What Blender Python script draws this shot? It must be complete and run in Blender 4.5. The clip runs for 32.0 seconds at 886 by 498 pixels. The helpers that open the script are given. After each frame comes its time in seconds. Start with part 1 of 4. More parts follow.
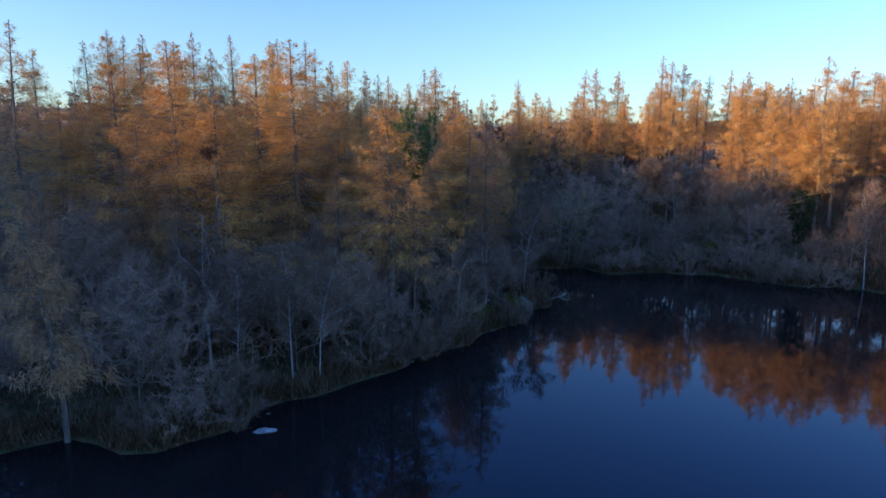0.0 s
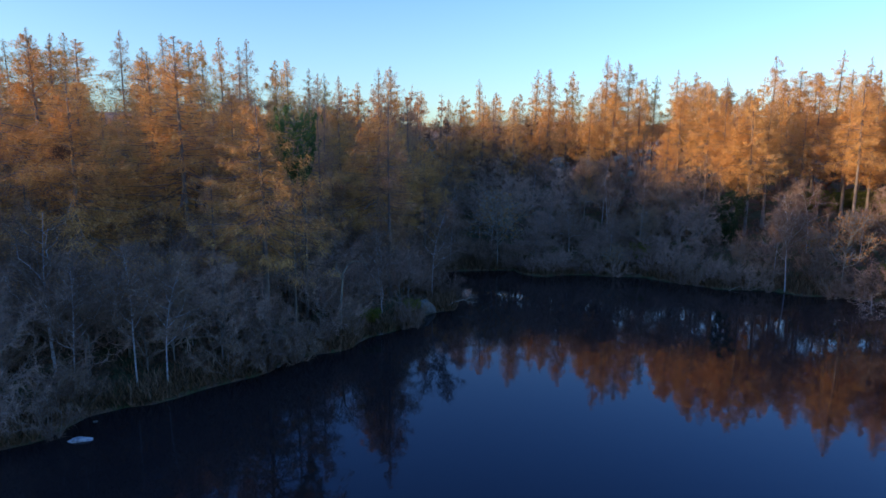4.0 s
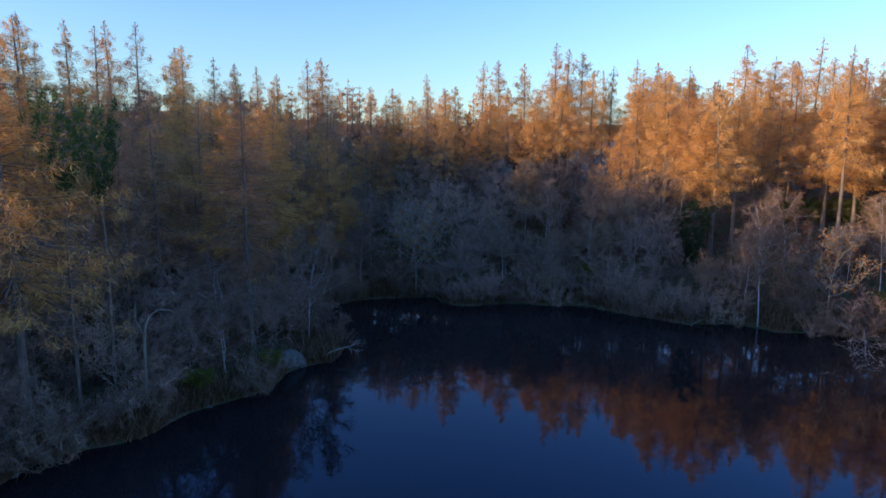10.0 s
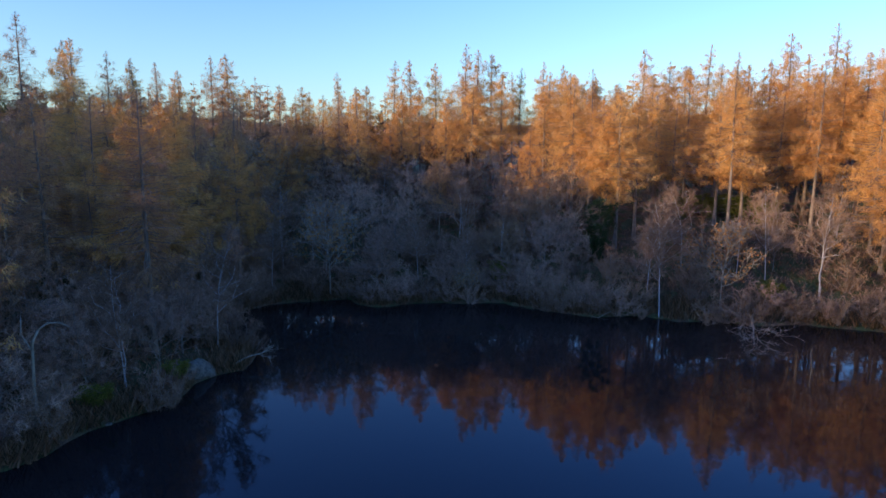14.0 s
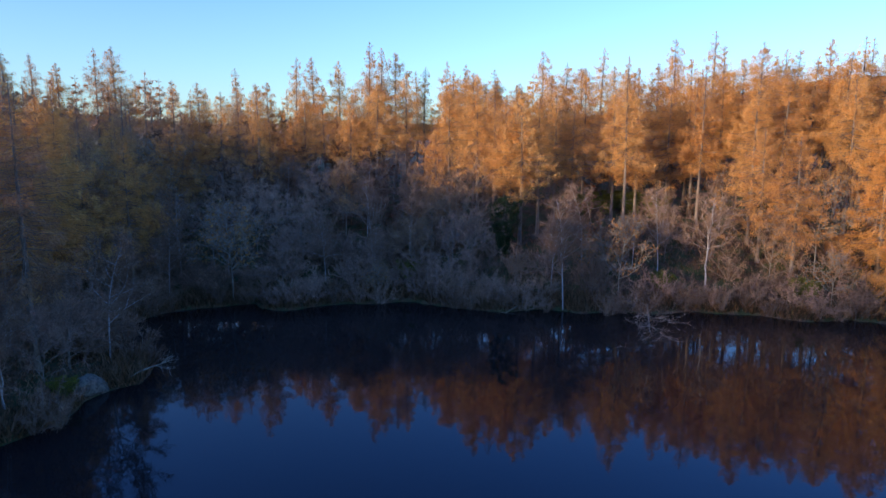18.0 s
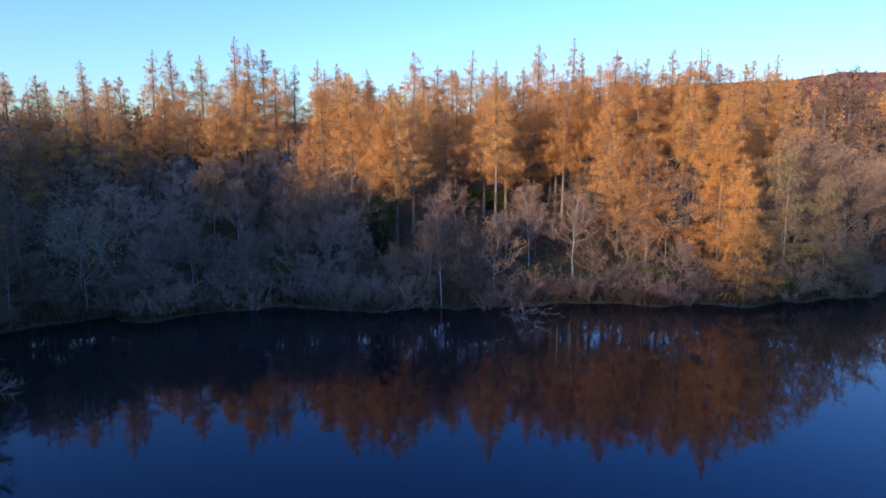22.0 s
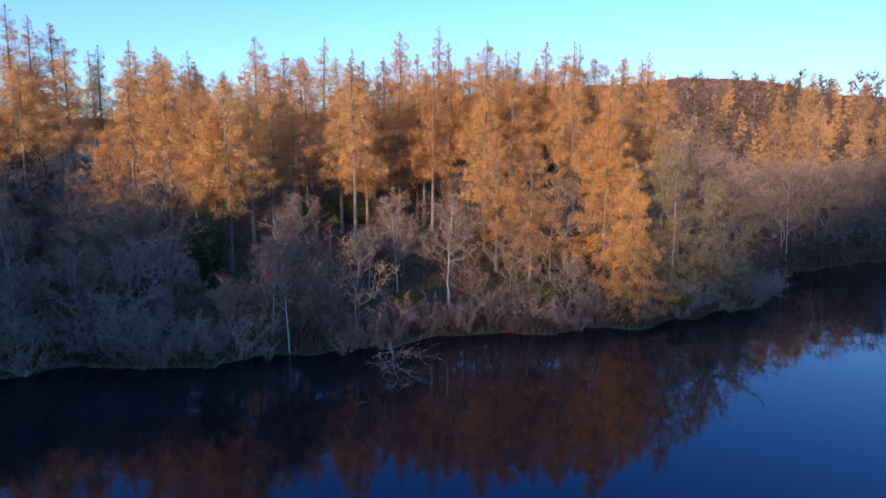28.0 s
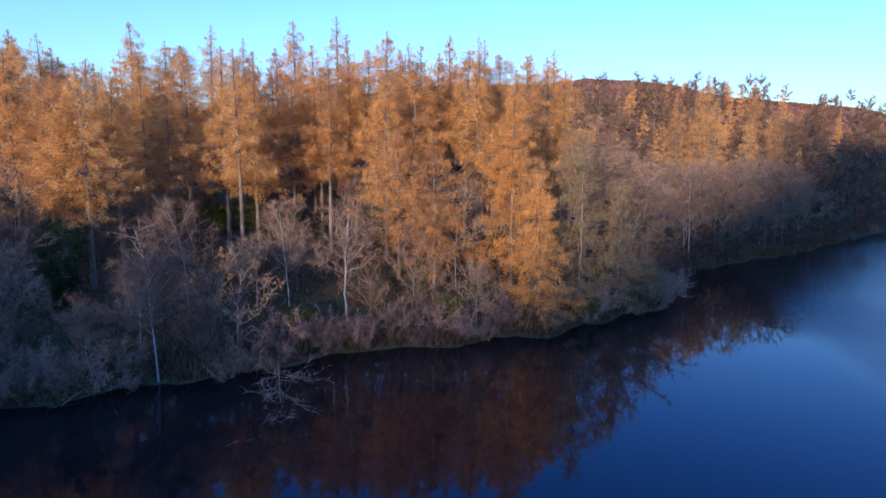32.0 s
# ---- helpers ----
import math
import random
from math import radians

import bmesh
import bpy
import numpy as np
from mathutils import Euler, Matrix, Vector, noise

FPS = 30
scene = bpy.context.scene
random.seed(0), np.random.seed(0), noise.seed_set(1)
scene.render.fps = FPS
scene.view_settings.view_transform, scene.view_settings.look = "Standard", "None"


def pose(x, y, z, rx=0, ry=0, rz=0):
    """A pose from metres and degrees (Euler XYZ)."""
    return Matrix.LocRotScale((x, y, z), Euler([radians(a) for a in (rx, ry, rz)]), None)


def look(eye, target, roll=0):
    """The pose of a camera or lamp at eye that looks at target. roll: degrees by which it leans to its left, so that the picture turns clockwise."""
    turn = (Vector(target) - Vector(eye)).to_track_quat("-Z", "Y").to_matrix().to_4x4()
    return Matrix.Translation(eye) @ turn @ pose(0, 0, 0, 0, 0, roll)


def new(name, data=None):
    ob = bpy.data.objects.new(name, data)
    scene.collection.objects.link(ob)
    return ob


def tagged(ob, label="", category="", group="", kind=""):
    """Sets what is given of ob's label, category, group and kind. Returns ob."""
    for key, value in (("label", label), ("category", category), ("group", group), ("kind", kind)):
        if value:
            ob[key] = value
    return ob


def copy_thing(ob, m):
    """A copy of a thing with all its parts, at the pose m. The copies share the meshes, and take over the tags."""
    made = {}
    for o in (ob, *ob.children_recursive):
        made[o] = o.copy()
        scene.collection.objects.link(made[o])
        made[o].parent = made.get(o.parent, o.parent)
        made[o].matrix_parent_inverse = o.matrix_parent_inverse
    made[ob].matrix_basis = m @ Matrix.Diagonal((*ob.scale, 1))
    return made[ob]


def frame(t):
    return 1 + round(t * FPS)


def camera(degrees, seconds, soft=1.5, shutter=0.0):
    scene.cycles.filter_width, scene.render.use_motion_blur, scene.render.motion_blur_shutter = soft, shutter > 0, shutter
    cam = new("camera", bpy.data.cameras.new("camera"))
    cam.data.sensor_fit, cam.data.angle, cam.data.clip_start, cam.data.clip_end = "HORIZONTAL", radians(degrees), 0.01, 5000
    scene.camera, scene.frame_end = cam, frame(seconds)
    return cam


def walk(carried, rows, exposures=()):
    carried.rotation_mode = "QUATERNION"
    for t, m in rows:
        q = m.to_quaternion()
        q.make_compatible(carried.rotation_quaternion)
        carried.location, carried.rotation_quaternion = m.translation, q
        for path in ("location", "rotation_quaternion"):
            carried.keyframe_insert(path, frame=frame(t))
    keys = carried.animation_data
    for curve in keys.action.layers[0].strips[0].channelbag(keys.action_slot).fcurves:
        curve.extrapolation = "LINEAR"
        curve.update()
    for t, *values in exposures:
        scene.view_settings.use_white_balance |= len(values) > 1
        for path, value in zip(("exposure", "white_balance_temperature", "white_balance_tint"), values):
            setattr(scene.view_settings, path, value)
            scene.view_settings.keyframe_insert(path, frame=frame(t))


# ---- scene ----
cam = camera(70.7, 32.0, soft=1.5)
METRES, EYE, TILT, LEAN, TURN = 44.0, 15.3, -1.1, 0.9, 0.0
ROWS = [
    (0.0, 0.0, 0.0, 0.0, 0.18, -8.14, -1.29),
    (0.5, 0.0221, 0.0008, -0.0002, 0.17, -8.11, -1.28),
    (1.0, 0.0473, 0.0007, -0.0001, 0.16, -8.11, -1.3),
    (1.5, 0.0743, 0.0009, -0.0002, 0.12, -8.06, -1.34),
    (2.0, 0.1047, 0.0011, 0.0004, 0.14, -8.06, -1.35),
    (2.5, 0.1322, 0.0047, 0.0007, 0.12, -8.06, -1.34),
    (3.0, 0.1589, 0.0105, 0.0011, 0.11, -8.04, -1.34),
    (3.5, 0.1848, 0.0186, 0.002, 0.09, -8.04, -1.36),
    (5.5, 0.2731, 0.0722, 0.0008, 0.19, -7.99, -1.27),
    (6.0, 0.2867, 0.0958, 0.0009, 0.2, -7.99, -1.28),
    (6.5, 0.3004, 0.1337, 0.0025, 0.21, -8.01, -1.3),
    (7.0, 0.3186, 0.1896, 0.0051, 0.21, -8.0, -1.35),
    (7.5, 0.342, 0.2493, 0.0084, 0.2, -7.97, -1.36),
    (8.0, 0.3623, 0.2971, 0.0108, 0.17, -7.92, -1.33),
    (8.5, 0.3788, 0.3304, 0.0128, 0.14, -7.92, -1.31),
    (9.0, 0.3861, 0.3469, 0.0136, 0.0, -7.91, -1.29),
    (9.5, 0.3855, 0.3455, 0.0135, -0.57, -7.92, -1.25),
    (10.0, 0.3852, 0.3458, 0.0136, -1.74, -7.9, -1.24),
    (10.5, 0.3856, 0.3461, 0.0138, -3.01, -7.85, -1.23),
    (11.0, 0.3861, 0.3463, 0.0139, -4.46, -7.83, -1.2),
    (11.5, 0.3864, 0.3466, 0.0141, -6.0, -7.79, -1.17),
    (12.0, 0.3868, 0.3469, 0.0142, -7.48, -7.76, -1.12),
    (12.5, 0.387, 0.3472, 0.0144, -8.3, -7.73, -1.09),
    (13.0, 0.3873, 0.3475, 0.0145, -8.71, -7.75, -1.1),
    (13.5, 0.3874, 0.3478, 0.0147, -9.0, -7.77, -1.07),
    (14.0, 0.3875, 0.3481, 0.0148, -9.58, -7.79, -1.05),
    (14.5, 0.3876, 0.3485, 0.0149, -10.34, -7.78, -1.05),
    (16.5, 0.3874, 0.3501, 0.0154, -14.51, -7.78, -0.91),
    (17.0, 0.3872, 0.3505, 0.0155, -15.49, -7.79, -0.89),
    (17.5, 0.3869, 0.3509, 0.0156, -16.75, -7.79, -0.86),
    (18.0, 0.3866, 0.3514, 0.0157, -18.14, -7.78, -0.8),
    (18.5, 0.3863, 0.3519, 0.0158, -19.66, -7.79, -0.78),
    (19.0, 0.3859, 0.3524, 0.0159, -21.29, -7.79, -0.76),
    (19.5, 0.3854, 0.3529, 0.016, -22.98, -7.76, -0.73),
    (20.0, 0.3849, 0.3534, 0.0161, -24.57, -7.73, -0.68),
    (20.5, 0.3844, 0.3539, 0.0161, -26.06, -7.72, -0.64),
    (21.0, 0.3838, 0.3545, 0.0162, -27.37, -7.72, -0.62),
    (21.5, 0.383, 0.3551, 0.0163, -28.64, -7.67, -0.61),
    (22.0, 0.3827, 0.3562, 0.0162, -29.66, -7.68, -0.57),
    (22.5, 0.383, 0.359, 0.016, -30.55, -7.69, -0.53),
    (23.0, 0.385, 0.3662, 0.0158, -31.36, -7.66, -0.56),
    (23.5, 0.3905, 0.3785, 0.016, -32.05, -7.69, -0.55),
    (24.0, 0.4028, 0.3987, 0.016, -32.71, -7.65, -0.54),
    (24.5, 0.4201, 0.4243, 0.0168, -33.38, -7.64, -0.53),
    (25.0, 0.4403, 0.4536, 0.0174, -34.22, -7.59, -0.53),
    (25.5, 0.4627, 0.4844, 0.0186, -35.39, -7.56, -0.5),
    (27.5, 0.5332, 0.5626, 0.0278, -40.71, -7.63, -0.36),
    (28.0, 0.5429, 0.5731, 0.0296, -42.12, -7.62, -0.31),
    (28.5, 0.5491, 0.5813, 0.0302, -43.57, -7.63, -0.29),
    (29.0, 0.5558, 0.5881, 0.031, -45.1, -7.64, -0.26),
    (29.5, 0.5617, 0.595, 0.0315, -46.62, -7.65, -0.23),
    (30.0, 0.5687, 0.6021, 0.0319, -47.84, -7.67, -0.24),
    (30.5, 0.5815, 0.6085, 0.0316, -48.58, -7.68, -0.2),
    (31.0, 0.6025, 0.6142, 0.0323, -49.23, -7.68, -0.22),
    (31.5, 0.6197, 0.6161, 0.0328, -49.58, -7.69, -0.23),
    (32.0, 0.6349, 0.6166, 0.0332, -49.81, -7.69, -0.23),
]
walk(cam, [(t, pose(0, 0, EYE, TILT, LEAN, TURN) @ pose(METRES * x, METRES * y, METRES * z, 90 + pitch, roll, yaw)) for t, x, y, z, yaw, pitch, roll in ROWS],
     [(0.0, 1.18, 6350, 17), (12.0, 1.16, 6350, 17), (20.0, 1.13, 5900, 17), (26.0, 1.07, 5600, 18), (32.0, 1.03, 5350, 19)])

# ---- light ----
SUN_BEARING, SUN_HEIGHT = 250.0, 9.0     # bearing clockwise from +y, degrees above the horizon

world = bpy.data.worlds.new("sky")
world.use_nodes = True
scene.world = world
wn = world.node_tree.nodes
sky = wn.new("ShaderNodeTexSky")
sky.sky_type = "NISHITA"
sky.sun_disc = False
sky.sun_elevation, sky.sun_rotation = radians(SUN_HEIGHT), radians(SUN_BEARING)
sky.air_density, sky.dust_density, sky.ozone_density = 1.0, 0.8, 2.5
wn["Background"].inputs["Strength"].default_value = 0.15
# the blue deepens towards the zenith
wl = world.node_tree.links
up = wn.new("ShaderNodeSeparateXYZ")
wl.new(wn.new("ShaderNodeTexCoord").outputs["Generated"], up.inputs[0])
height = wn.new("ShaderNodeMapRange")
height.interpolation_type = "SMOOTHSTEP"
height.inputs["From Min"].default_value, height.inputs["From Max"].default_value = 0.14, 0.5
wl.new(up.outputs["Z"], height.inputs["Value"])
deep = wn.new("ShaderNodeMix")
deep.data_type, deep.blend_type = "RGBA", "MULTIPLY"
deep.inputs["B"].default_value = (0.62, 1.0, 1.6, 1)
wl.new(height.outputs[0], deep.inputs["Factor"])
wl.new(sky.outputs[0], deep.inputs["A"])
cool = wn.new("ShaderNodeMix")
cool.data_type, cool.blend_type = "RGBA", "MULTIPLY"
cool.inputs["Factor"].default_value, cool.inputs["B"].default_value = 1.0, (0.82, 0.965, 1.10, 1)
wl.new(deep.outputs["Result"], cool.inputs["A"])
wl.new(cool.outputs["Result"], wn["Background"].inputs["Color"])

sun = new("sun", bpy.data.lights.new("sun", "SUN"))
sun.data.energy, sun.data.angle, sun.data.color = 2.75, radians(1.5), (1.0, 0.75, 0.47)
b, e = radians(SUN_BEARING), radians(SUN_HEIGHT)
sun.matrix_world = look((0, 0, 120), (-math.sin(b) * math.cos(e), -math.cos(b) * math.cos(e), 120 - math.sin(e)))


# ---- materials ----
def material(name):
    m = bpy.data.materials.new(name)
    m.use_nodes = True
    return m, m.node_tree.nodes, m.node_tree.links, m.node_tree.nodes["Principled BSDF"]


def ramp(n, stops):
    r = n.new("ShaderNodeValToRGB")
    while len(r.color_ramp.elements) < len(stops):
        r.color_ramp.elements.new(0.5)
    for el, (p, c) in zip(r.color_ramp.elements, stops):
        el.position, el.color = p, (*c, 1)
    return r


def noise_at(n, l, scale, detail=4.0, stretch=None, world_space=True):
    tex = n.new("ShaderNodeTexNoise")
    tex.inputs["Scale"].default_value, tex.inputs["Detail"].default_value = scale, detail
    if world_space:
        src = n.new("ShaderNodeNewGeometry").outputs["Position"]
    else:
        src = n.new("ShaderNodeTexCoord").outputs["Object"]
    if stretch:
        mp = n.new("ShaderNodeMapping")
        mp.inputs["Scale"].default_value = stretch
        l.new(src, mp.inputs["Vector"])
        src = mp.outputs["Vector"]
    l.new(src, tex.inputs["Vector"])
    return tex


def foliage(name, stops, through_light=0.3, shift=0.25, rough=0.8):
    """Needles, leaves or twigs: colours vary from spray to spray and from tree to tree."""
    m, n, l, bsdf = material(name)
    geo, info = n.new("ShaderNodeNewGeometry"), n.new("ShaderNodeObjectInfo")
    add = n.new("ShaderNodeMath")
    add.operation = "MULTIPLY_ADD"
    l.new(info.outputs["Random"], add.inputs[0])
    add.inputs[1].default_value = shift
    scaled = n.new("ShaderNodeMath")
    scaled.operation = "MULTIPLY"
    scaled.inputs[1].default_value = 1.0 - shift
    l.new(geo.outputs["Random Per Island"], scaled.inputs[0])
    l.new(scaled.outputs[0], add.inputs[2])
    r = ramp(n, stops)
    l.new(add.outputs[0], r.inputs["Fac"])
    bsdf.inputs["Roughness"].default_value = rough
    bsdf.inputs["Specular IOR Level"].default_value = 0.15
    l.new(r.outputs["Color"], bsdf.inputs["Base Color"])
    if through_light:
        tr, mix = n.new("ShaderNodeBsdfTranslucent"), n.new("ShaderNodeMixShader")
        l.new(r.outputs["Color"], tr.inputs["Color"])
        mix.inputs["Fac"].default_value = through_light
        l.new(bsdf.outputs[0], mix.inputs[1])
        l.new(tr.outputs[0], mix.inputs[2])
        l.new(mix.outputs[0], n["Material Output"].inputs["Surface"])
    return m


def bark(name, stops, scale=6.0, stretch=(1, 1, 0.25), rough=0.85):
    m, n, l, bsdf = material(name)
    tex = noise_at(n, l, scale, 6.0, stretch, False)
    r = ramp(n, stops)
    l.new(tex.outputs["Fac"], r.inputs["Fac"])
    l.new(r.outputs["Color"], bsdf.inputs["Base Color"])
    bump = n.new("ShaderNodeBump")
    bump.inputs["Strength"].default_value, bump.inputs["Distance"].default_value = 0.6, 0.03
    l.new(tex.outputs["Fac"], bump.inputs["Height"])
    l.new(bump.outputs[0], bsdf.inputs["Normal"])
    bsdf.inputs["Roughness"].default_value = rough
    return m


NEEDLES = foliage("larch_needles", [(0.0, (0.34, 0.165, 0.06)), (0.35, (0.62, 0.29, 0.088)), (0.7, (0.77, 0.41, 0.12)), (1.0, (0.84, 0.51, 0.165))], 0.3, 0.45)
NEEDLES_BROWN = foliage("brown_larch_needles", [(0.0, (0.28, 0.15, 0.085)), (0.5, (0.48, 0.26, 0.13)), (1.0, (0.66, 0.38, 0.17))], 0.25, 0.45)
NEEDLES_GOLD = foliage("golden_larch_needles", [(0.0, (0.55, 0.25, 0.065)), (0.5, (0.77, 0.38, 0.10)), (1.0, (0.85, 0.48, 0.14))], 0.3, 0.3)
OLIVE = foliage("olive_needles", [(0.0, (0.20, 0.15, 0.065)), (0.5, (0.36, 0.25, 0.105)), (1.0, (0.55, 0.37, 0.15))], 0.2, 0.3)
PINE = foliage("pine_needles", [(0.0, (0.035, 0.07, 0.022)), (0.6, (0.08, 0.14, 0.04)), (1.0, (0.15, 0.21, 0.06))], 0.15, 0.3)
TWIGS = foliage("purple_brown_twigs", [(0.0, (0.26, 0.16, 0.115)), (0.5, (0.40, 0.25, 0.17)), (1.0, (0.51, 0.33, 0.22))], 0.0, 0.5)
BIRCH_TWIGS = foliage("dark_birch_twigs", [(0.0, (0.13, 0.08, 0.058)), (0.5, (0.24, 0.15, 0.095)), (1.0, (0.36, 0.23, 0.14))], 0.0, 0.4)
BROWN_TWIGS = foliage("brown_twigs", [(0.0, (0.18, 0.105, 0.065)), (0.5, (0.30, 0.18, 0.105)), (1.0, (0.43, 0.28, 0.15))], 0.0, 0.5)
FAR_TWIGS = foliage("brown_far_twigs", [(0.0, (0.075, 0.048, 0.032)), (0.5, (0.15, 0.088, 0.055)), (1.0, (0.25, 0.145, 0.08))], 0.0, 0.2)
GREY_TWIGS = foliage("grey_twigs", [(0.0, (0.16, 0.135, 0.105)), (0.6, (0.28, 0.24, 0.18)), (1.0, (0.42, 0.36, 0.26))], 0.0, 0.5)
DEAD_LEAVES = foliage("dry_oak_leaves", [(0.0, (0.30, 0.13, 0.04)), (0.6, (0.46, 0.22, 0.07)), (1.0, (0.58, 0.33, 0.12))], 0.3, 0.3)
PALE_LEAVES = foliage("pale_orange_leaves", [(0.0, (0.46, 0.22, 0.09)), (0.6, (0.66, 0.36, 0.16)), (1.0, (0.75, 0.46, 0.22))], 0.3, 0.3)
IVY = foliage("ivy_leaves", [(0.0, (0.015, 0.03, 0.012)), (0.7, (0.035, 0.06, 0.02)), (1.0, (0.10, 0.12, 0.03))], 0.1, 0.3, 0.5)
GORSE = foliage("gorse_leaves", [(0.0, (0.05, 0.06, 0.012)), (0.6, (0.14, 0.15, 0.025)), (1.0, (0.30, 0.27, 0.05))], 0.15, 0.3)
GRASS = foliage("pale_dry_grass", [(0.0, (0.08, 0.06, 0.028)), (0.6, (0.15, 0.105, 0.05)), (1.0, (0.28, 0.20, 0.10))], 0.2, 0.0)
SCRUB = foliage("bramble_and_bracken", [(0.0, (0.06, 0.055, 0.024)), (0.3, (0.13, 0.085, 0.042)), (0.6, (0.22, 0.125, 0.065)), (1.0, (0.34, 0.20, 0.11))], 0.2, 0.0)
HEATH = foliage("heather_and_bracken", [(0.0, (0.13, 0.065, 0.04)), (0.5, (0.30, 0.12, 0.05)), (1.0, (0.42, 0.19, 0.06))], 0.2, 0.0)

LARCH_BARK = bark("larch_bark", [(0.3, (0.10, 0.075, 0.055)), (0.55, (0.22, 0.165, 0.12)), (0.8, (0.36, 0.29, 0.21))])
BIRCH_BARK = bark("birch_bark", [(0.30, (0.10, 0.08, 0.07)), (0.42, (0.33, 0.30, 0.27)), (0.8, (0.56, 0.52, 0.47))], 4.0, (0.6, 0.6, 1.6))
GREY_BARK = bark("grey_bark", [(0.3, (0.12, 0.10, 0.08)), (0.6, (0.25, 0.22, 0.17)), (0.85, (0.40, 0.36, 0.28))])
PALE_BARK = bark("pale_lichened_bark", [(0.3, (0.18, 0.155, 0.11)), (0.6, (0.33, 0.29, 0.21)), (0.85, (0.45, 0.41, 0.31))])


def ground_material():
    m, n, l, bsdf = material("woodland_floor")
    big, mid, fine = noise_at(n, l, 0.08, 4), noise_at(n, l, 0.7, 5), noise_at(n, l, 9.0, 6)
    litter = ramp(n, [(0.3, (0.04, 0.027, 0.017)), (0.5, (0.11, 0.065, 0.034)), (0.68, (0.20, 0.11, 0.05)), (0.85, (0.27, 0.17, 0.085))])
    l.new(fine.outputs["Fac"], litter.inputs["Fac"])
    moss = ramp(n, [(0.3, (0.03, 0.035, 0.012)), (0.6, (0.07, 0.085, 0.022)), (0.85, (0.13, 0.13, 0.04))])
    l.new(fine.outputs["Fac"], moss.inputs["Fac"])
    mask = ramp(n, [(0.42, (0, 0, 0)), (0.58, (1, 1, 1))])
    l.new(mid.outputs["Fac"], mask.inputs["Fac"])
    mix = n.new("ShaderNodeMix")
    mix.data_type = "RGBA"
    l.new(mask.outputs["Color"], mix.inputs["Factor"])
    l.new(litter.outputs["Color"], mix.inputs["A"])
    l.new(moss.outputs["Color"], mix.inputs["B"])
    # open heath on the far hill
    heath = ramp(n, [(0.3, (0.20, 0.075, 0.04)), (0.5, (0.36, 0.15, 0.055)), (0.7, (0.46, 0.23, 0.075))])
    l.new(big.outputs["Fac"], heath.inputs["Fac"])
    sep = n.new("ShaderNodeSeparateXYZ")
    l.new(n.new("ShaderNodeNewGeometry").outputs["Position"], sep.inputs[0])
    rise = n.new("ShaderNodeMapRange")
    rise.inputs["From Min"].default_value, rise.inputs["From Max"].default_value = 15.0, 24.0
    l.new(sep.outputs["Z"], rise.inputs["Value"])
    over = n.new("ShaderNodeMix")
    over.data_type = "RGBA"
    l.new(rise.outputs[0], over.inputs["Factor"])
    l.new(mix.outputs["Result"], over.inputs["A"])
    l.new(heath.outputs["Color"], over.inputs["B"])
    l.new(over.outputs["Result"], bsdf.inputs["Base Color"])
    bsdf.inputs["Roughness"].default_value = 0.95
    bump = n.new("ShaderNodeBump")
    bump.inputs["Strength"].default_value, bump.inputs["Distance"].default_value = 0.9, 0.12
    l.new(fine.outputs["Fac"], bump.inputs["Height"])
    l.new(bump.outputs[0], bsdf.inputs["Normal"])
    return m


def water_material():
    m, n, l, bsdf = material("lake_water")
    bsdf.inputs["Base Color"].default_value = (0.012, 0.010, 0.010, 1)
    bsdf.inputs["Roughness"].default_value = 0.012
    bsdf.inputs["IOR"].default_value = 1.333
    # the blue of the mirrored sky is put into the reflection's tint
    bsdf.inputs["Specular Tint"].default_value = (0.11, 0.28, 0.57, 1)
    calm = noise_at(n, l, 0.9, 3, (1, 1, 1))
    ruffle = noise_at(n, l, 5.0, 3, (1, 1, 1))
    patch = noise_at(n, l, 0.035, 2)
    # a breeze ruffles the open water to the east
    sep = n.new("ShaderNodeSeparateXYZ")
    l.new(n.new("ShaderNodeNewGeometry").outputs["Position"], sep.inputs[0])
    east = n.new("ShaderNodeMapRange")
    east.inputs["From Min"].default_value, east.inputs["From Max"].default_value = 12.0, 22.0
    skew = n.new("ShaderNodeMath")
    skew.operation = "MULTIPLY_ADD"
    skew.inputs[1].default_value = -2.0
    l.new(sep.outputs["Y"], skew.inputs[0])
    l.new(sep.outputs["X"], skew.inputs[2])
    l.new(skew.outputs[0], east.inputs["Value"])
    both = n.new("ShaderNodeMath")
    both.operation = "MULTIPLY"
    l.new(east.outputs[0], both.inputs[0])
    l.new(patch.outputs["Fac"], both.inputs[1])
    amp = n.new("ShaderNodeMath")
    amp.operation = "MULTIPLY_ADD"
    l.new(both.outputs[0], amp.inputs[0])
    amp.inputs[1].default_value, amp.inputs[2].default_value = 0.8, 0.006
    b1, b2 = n.new("ShaderNodeBump"), n.new("ShaderNodeBump")
    b1.inputs["Strength"].default_value, b1.inputs["Distance"].default_value = 0.035, 0.1
    l.new(calm.outputs["Fac"], b1.inputs["Height"])
    l.new(amp.outputs[0], b2.inputs["Strength"])
    b2.inputs["Distance"].default_value = 0.1
    l.new(ruffle.outputs["Fac"], b2.inputs["Height"])
    l.new(b1.outputs[0], b2.inputs["Normal"])
    l.new(b2.outputs[0], bsdf.inputs["Normal"])
    return m


